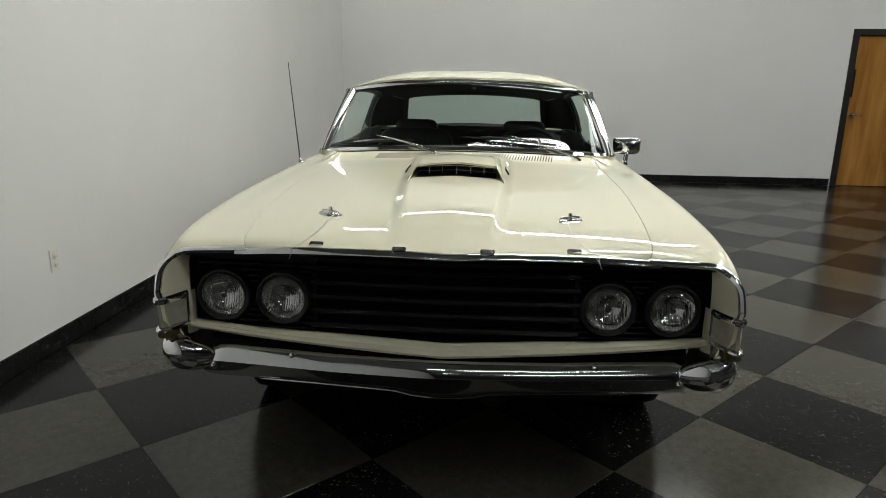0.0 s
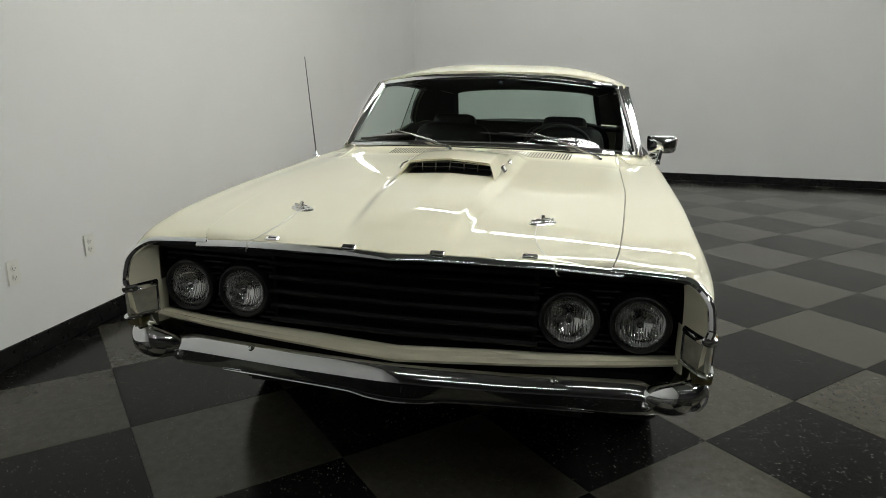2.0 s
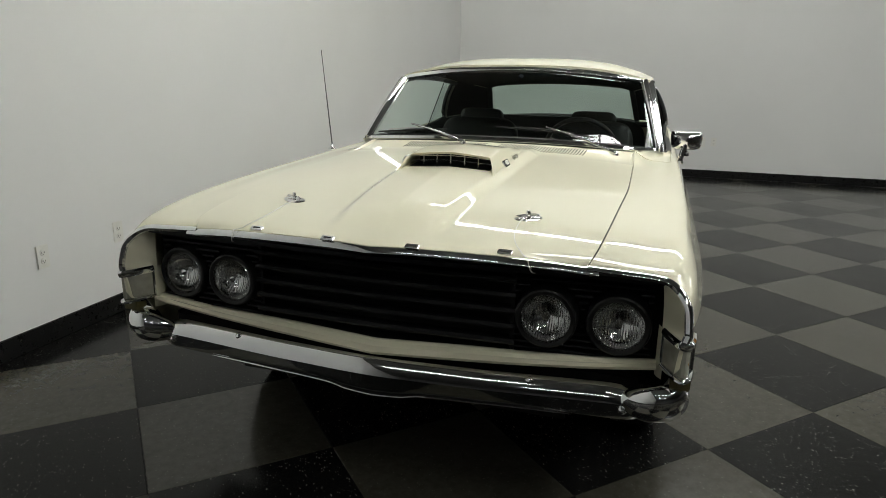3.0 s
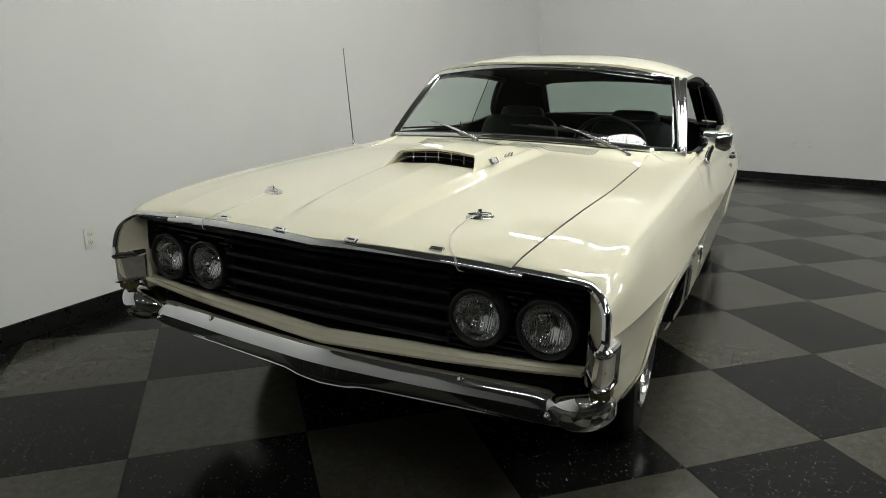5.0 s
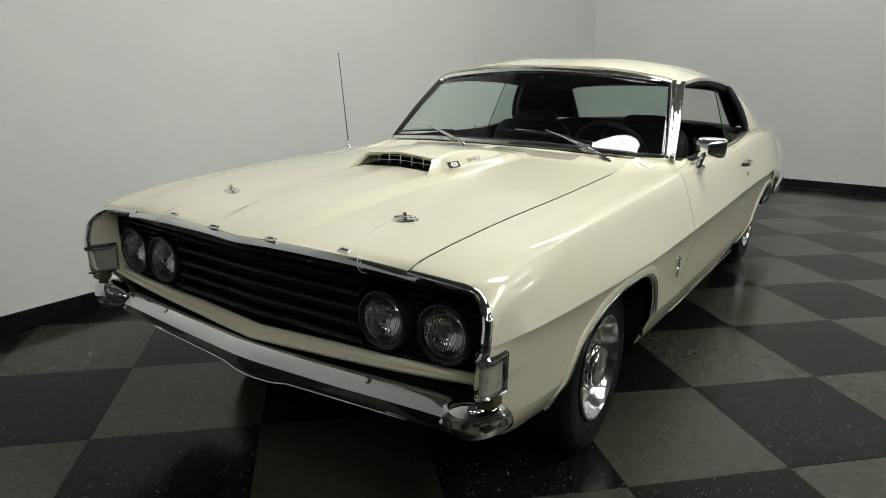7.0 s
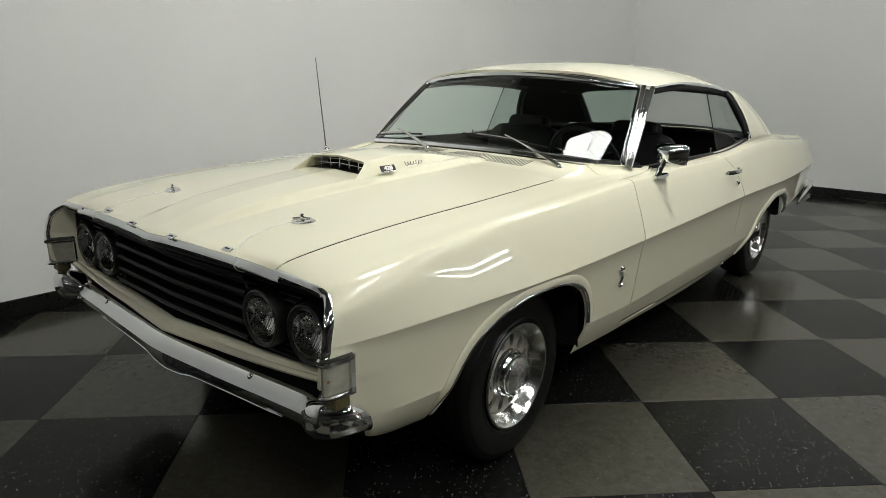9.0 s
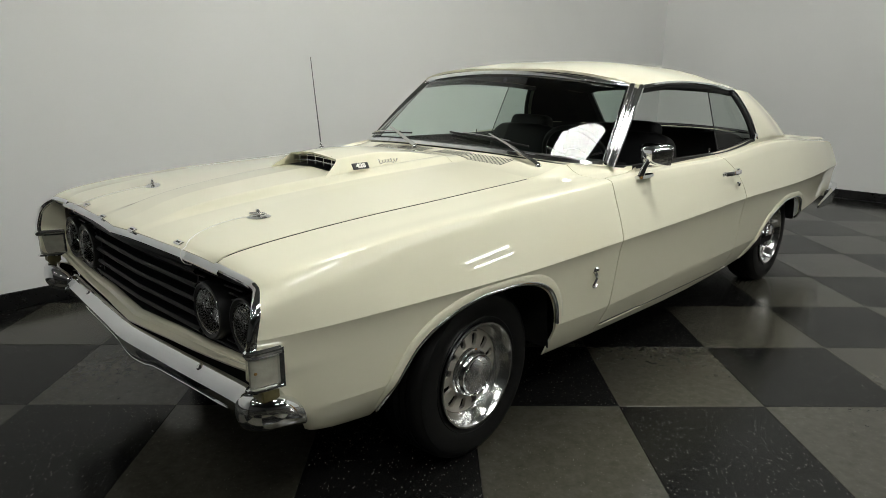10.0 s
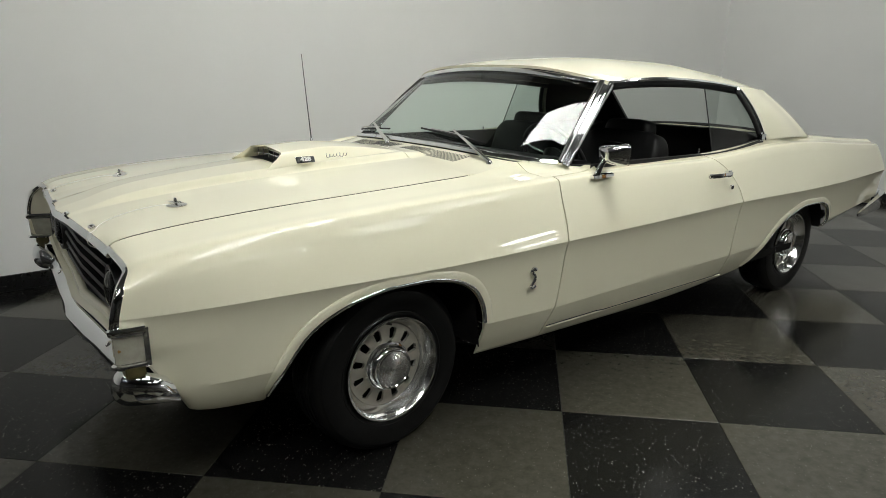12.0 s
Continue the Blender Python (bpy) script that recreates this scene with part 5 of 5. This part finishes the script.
    hang = [e + Vector((0.003 * side, -0.006, -0.016)), e + Vector((0.010 * side, 0.000, -0.036)), e + Vector((0.022 * side, 0.03, -0.046)), e + Vector((0.034 * side, 0.07, -0.048))]
    part("pin_cable", tube(lay + spline([e] + hang, 12)[1:], 0.0014, 6), WHITE_PLASTIC, car, "thin pale coated lanyard cable")
# four small bright letter badges, drawn as plain bars
for x, y in ((-0.385, -0.795), (-0.130, -0.828), (0.130, -0.828), (0.385, -0.795)):
    z = hood_z(x, y)
    slope = math.degrees(math.atan2(hood_z(x, y + 0.01) - hood_z(x, y - 0.01), 0.02))
    lb = part("badge_bar", box((-0.021, -0.010, 0), (0.021, 0.010, 0.007), 0.0025), CHROME, hood, "small bright badge bar", pose(x, y, z - 0.001, slope))
    part("badge_recess", box((-0.012, -0.0035, 0.006), (0.012, 0.0035, 0.0078), 0.001), DARK_SLOT, lb)

# ---- wipers, aerial, mirror, handles ----
for pivot, mid, a, b in ((Vector((-0.145, 0.640, 0.976)), (-0.60, 0.15), (-0.86, 0.07), (-0.34, 0.10)), (Vector((0.585, 0.668, 0.952)), (0.32, 0.155), (-0.01, 0.15), (0.62, 0.09))):
    wiper = part("wiper", lathe([(0.0, 0.022), (0.010, 0.021), (0.013, 0.014), (0.013, 0.0)], 16, "Z"), STAINLESS, car, "satin steel windscreen wiper", Matrix.Translation(pivot - Vector((0, 0, 0.008))))
    inv = Matrix.Translation(-(pivot - Vector((0, 0, 0.008))))
    m = screen(*mid, 0.022)
    arm = [pivot + Vector((0, 0, 0.010)), pivot.lerp(m, 0.35) + Vector((0, -0.012, 0.016)), pivot.lerp(m, 0.7) + Vector((0, -0.008, 0.010)), m]
    part("wiper_arm", tube([inv @ p for p in spline(arm, 16)], 0.0115, 8, scale=lambda k: 1.1 - 0.55 * k, squash=0.6), STAINLESS, wiper, "satin steel wiper arm")
    blade = [screen(a[0] + (b[0] - a[0]) * k / 12, a[1] + (b[1] - a[1]) * k / 12 , 0.012) for k in range(13)]
    part("wiper_blade", tube([inv @ p for p in blade], 0.0045, 6), BLACK, wiper, "black rubber wiper blade")
    bridge = [screen(a[0] + (b[0] - a[0]) * k, a[1] + (b[1] - a[1]) * k, 0.016 + 0.010 * math.sin(math.pi * k)) for k in (0.2, 0.35, 0.5, 0.65, 0.8)]
    part("wiper_bridge", tube([inv @ p for p in bridge], 0.004, 6), STAINLESS, wiper, "satin steel blade carrier")

aerial = part("aerial", lathe([(0.022, 0.0), (0.020, 0.004), (0.010, 0.010), (0.007, 0.022), (0.004, 0.026), (0.0, 0.026)], 20, "Z"), CHROME, car, "chrome aerial base", pose(-0.820, 0.560, z_top(0.56) + 0.001, 0, -4, 0))
part("mast", tube([Vector((0, 0, 0.02)), Vector((-0.016, -0.011, 0.24)), Vector((-0.033, -0.022, 0.478))], 0.0024, 6, scale=lambda k: 1.5 - 0.7 * k), MAST, aerial, "thin steel mast", pose(0, 0, 0, 0, 4, 0))
part("tip", lathe([(0, 0.004), (0.003, 0.002), (0.003, -0.002), (0, -0.004)], 10, "Z"), STAINLESS, aerial, "", pose(0, 0, 0, 0, 4, 0) @ pose(-0.033, -0.022, 0.48))

mirror = part("door_mirror", sweep([Vector((0.884, y, 0.9125)) for y in (0.965, 0.99, 1.02, 1.06, 1.095)], [(-0.016, -0.010), (0.016, -0.010), (0.014, 0.004), (0.0, 0.009), (-0.014, 0.004)], scale=lambda k: 0.55 + 0.45 * math.sin(math.pi * (0.15 + 0.75 * k))), CHROME, car, "chrome door mirror on a slanted stem")
part("mirror_stem", tube([Vector((0.884, 0.995, 0.915)), Vector((0.892, 1.005, 0.95)), Vector((0.905, 1.022, 0.99))], 0.012, 10, scale=lambda k: 1.15 - 0.3 * k), CHROME, mirror, "chrome mirror stem")
head_rows = []
for i, (d, w, h) in enumerate(((-0.030, 0.012, 0.012), (-0.028, 0.022, 0.020), (-0.018, 0.034, 0.026), (0.006, 0.052, 0.034), (0.030, 0.062, 0.040), (0.036, 0.062, 0.040), (0.040, 0.058, 0.037))):
    row = []
    for k in range(32):
        a = 2 * math.pi * k / 32
        c, s = math.cos(a), math.sin(a)
        row.append(Vector((math.copysign(abs(c) ** 0.45, c) * w * (1 + 0.14 * s), d, math.copysign(abs(s) ** 0.45, s) * h)))
    head_rows.append(row)
hb = grid(head_rows, closed_cols=True)
hb.faces.new([v for v in hb.verts][:32])
part("mirror_shell", hb, CHROME, mirror, "chrome mirror shell", pose(0.902, 1.045, 1.000, 0, 0, -8) @ Matrix.Diagonal((1.22, 1.15, 1.2, 1)))
part("mirror_glass", box((-0.056, 0.038, -0.035), (0.056, 0.040, 0.035), 0.001), MIRROR, mirror, "mirror glass", pose(0.902, 1.045, 1.000, 0, 0, -8) @ Matrix.Diagonal((1.22, 1.15, 1.2, 1)))

for side in (1, -1):
    hx = half(1.9) - 0.022
    plate = part("door_handle", box((-0.006, 1.775, 0.838), (0.008, 1.815, 0.858), 0.005), CHROME, car, "chrome push-button door handle", pose((hx if side > 0 else -hx) - 0.002 * side, 0, 0))
    part("grip", sweep([Vector((0.012 * side, 1.79, 0.849)), Vector((0.030 * side, 1.81, 0.852)), Vector((0.036 * side, 1.86, 0.853)), Vector((0.034 * side, 1.92, 0.853)), Vector((0.018 * side, 1.945, 0.852))], [(-0.006, -0.010), (0.006, -0.010), (0.007, 0.0), (0.005, 0.010), (-0.005, 0.010)]), CHROME, plate, "chrome grip")
    part("grip_end", box((-0.004, 1.915, 0.834), (0.024, 1.962, 0.866), 0.007), CHROME, plate, "chrome handle end with button", pose(0 if side > 0 else -0.02, 0, 0))
    part("door_lock", lathe([(0.0, 0.006), (0.009, 0.006), (0.012, 0.003), (0.012, -0.006)], 18), CHROME, car, "round chrome door lock", pose((half(1.99) - 0.013) * side, 1.985, 0.778, 0, 0, 0 if side > 0 else 180))
    # dark tube drawn as the gap's shade
    part("door_gap_line", tube([Vector((next(p.x for p in section(y) if p.z > 0.316) * side, y, 0.316 - 0.012 * (y - 0.75))) for y in [0.735 + 1.33 * k / 30 for k in range(31)]], 0.0022, 6), DARK_SLOT, car, "dark line drawn for the gap below the door")
    # bead added to catch light as the door's lower edge does
    part("edge_highlight", tube([Vector((next(p.x for p in section(y) if p.z > 0.309) * side, y, 0.308 - 0.012 * (y - 0.75))) for y in [0.735 + 1.33 * k / 30 for k in range(31)]], 0.0032, 6), PAINT, car, "thin bead added for the highlight on the door's lower edge")
part("mirror_button", lathe([(0, -0.006), (0.010, -0.005), (0.014, 0.0), (0.014, 0.004)], 20, "Y"), BLACK, car, "small black mirror mount on the glass", Matrix.Translation(screen(0.055, 0.90, -0.006)) @ pose(0, 0, 0, -50, 0, 0))

# ---- floor tiles ----
SIDE, CORNER = 0.61, Vector((1.035, 0.695, 0))
TURN45 = Matrix.Rotation(radians(45), 4, "Z")


def tile_mesh(name, mat):
    bm = bmesh.new()
    h, b = SIDE / 2 - 0.0006, 0.0012
    low, high = -0.004, 0.0
    rows = [[Vector((x, y, z)) for x, y in ((-s, -s), (s, -s), (s, s), (-s, s))] for s, z in ((h, low), (h, high - b), (h - b, high))]
    v = add_grid(bm, rows, closed_cols=True)
    bm.faces.new(v[-1])
    return finish(name, bm, mat, False)


floor = tagged(part("floor", box((WX - 0.15, SY - 0.15, -0.15), (EX + 0.15, FAR + 0.15, -0.0041)), DARK_SLOT, smooth=False), "glossy checkered floor of black and grey vinyl tiles", "floor", kind="structure")
tiles = [tile_mesh("tile", TILE_LIGHT), tile_mesh("tile", TILE_DARK)]
inside, rest = [], ([], [])
for i in range(-46, 47):
    for j in range(-46, 47):
        c = CORNER + TURN45 @ Vector(((i + 0.5) * SIDE, (j + 0.5) * SIDE, 0))
        reach = SIDE * 0.7072
        if not (WX - reach < c.x < EX + reach and SY - reach < c.y < FAR + reach) or (c.x < BAY - 1 and c.y > NY + 1):
            continue
        whole = WX + reach < c.x < EX - reach and SY + reach < c.y < NY - reach
        far = (c - Vector((1.5, 0.8, 0))).length
        (inside if whole and far < 5.2 else rest[(i + j) % 2]).append((far, c, (i + j) % 2))
inside.sort(key=lambda q: q[0])
for q in inside[300:]:
    rest[q[2]].append(q)
for _, c, kind in inside[:300]:
    part("tile", tiles[kind], None, floor, m=Matrix.Translation(c) @ TURN45)
for kind, mat in ((0, TILE_LIGHT), (1, TILE_DARK)):
    bm = bmesh.new()
    for _, c, _ in rest[kind]:
        h = SIDE / 2 - 0.0006
        v = [bm.verts.new(c + TURN45 @ Vector((x, y, z))) for z in (-0.004, 0) for x, y in ((-h, -h), (h, -h), (h, h), (-h, h))]
        bm.faces.new(v[4:])
        for k in range(4):
            bm.faces.new((v[k], v[(k + 1) % 4], v[4 + (k + 1) % 4], v[4 + k]))
    for co, no in (((WX, 0, 0), (-1, 0, 0)), ((EX, 0, 0), (1, 0, 0)), ((0, SY, 0), (0, -1, 0)), ((0, FAR, 0), (0, 1, 0))):
        bmesh.ops.bisect_plane(bm, geom=bm.verts[:] + bm.edges[:] + bm.faces[:], plane_co=co, plane_no=no, clear_outer=True)
    tagged(part("tile_field", bm, mat, floor, smooth=False), kind="stuff")
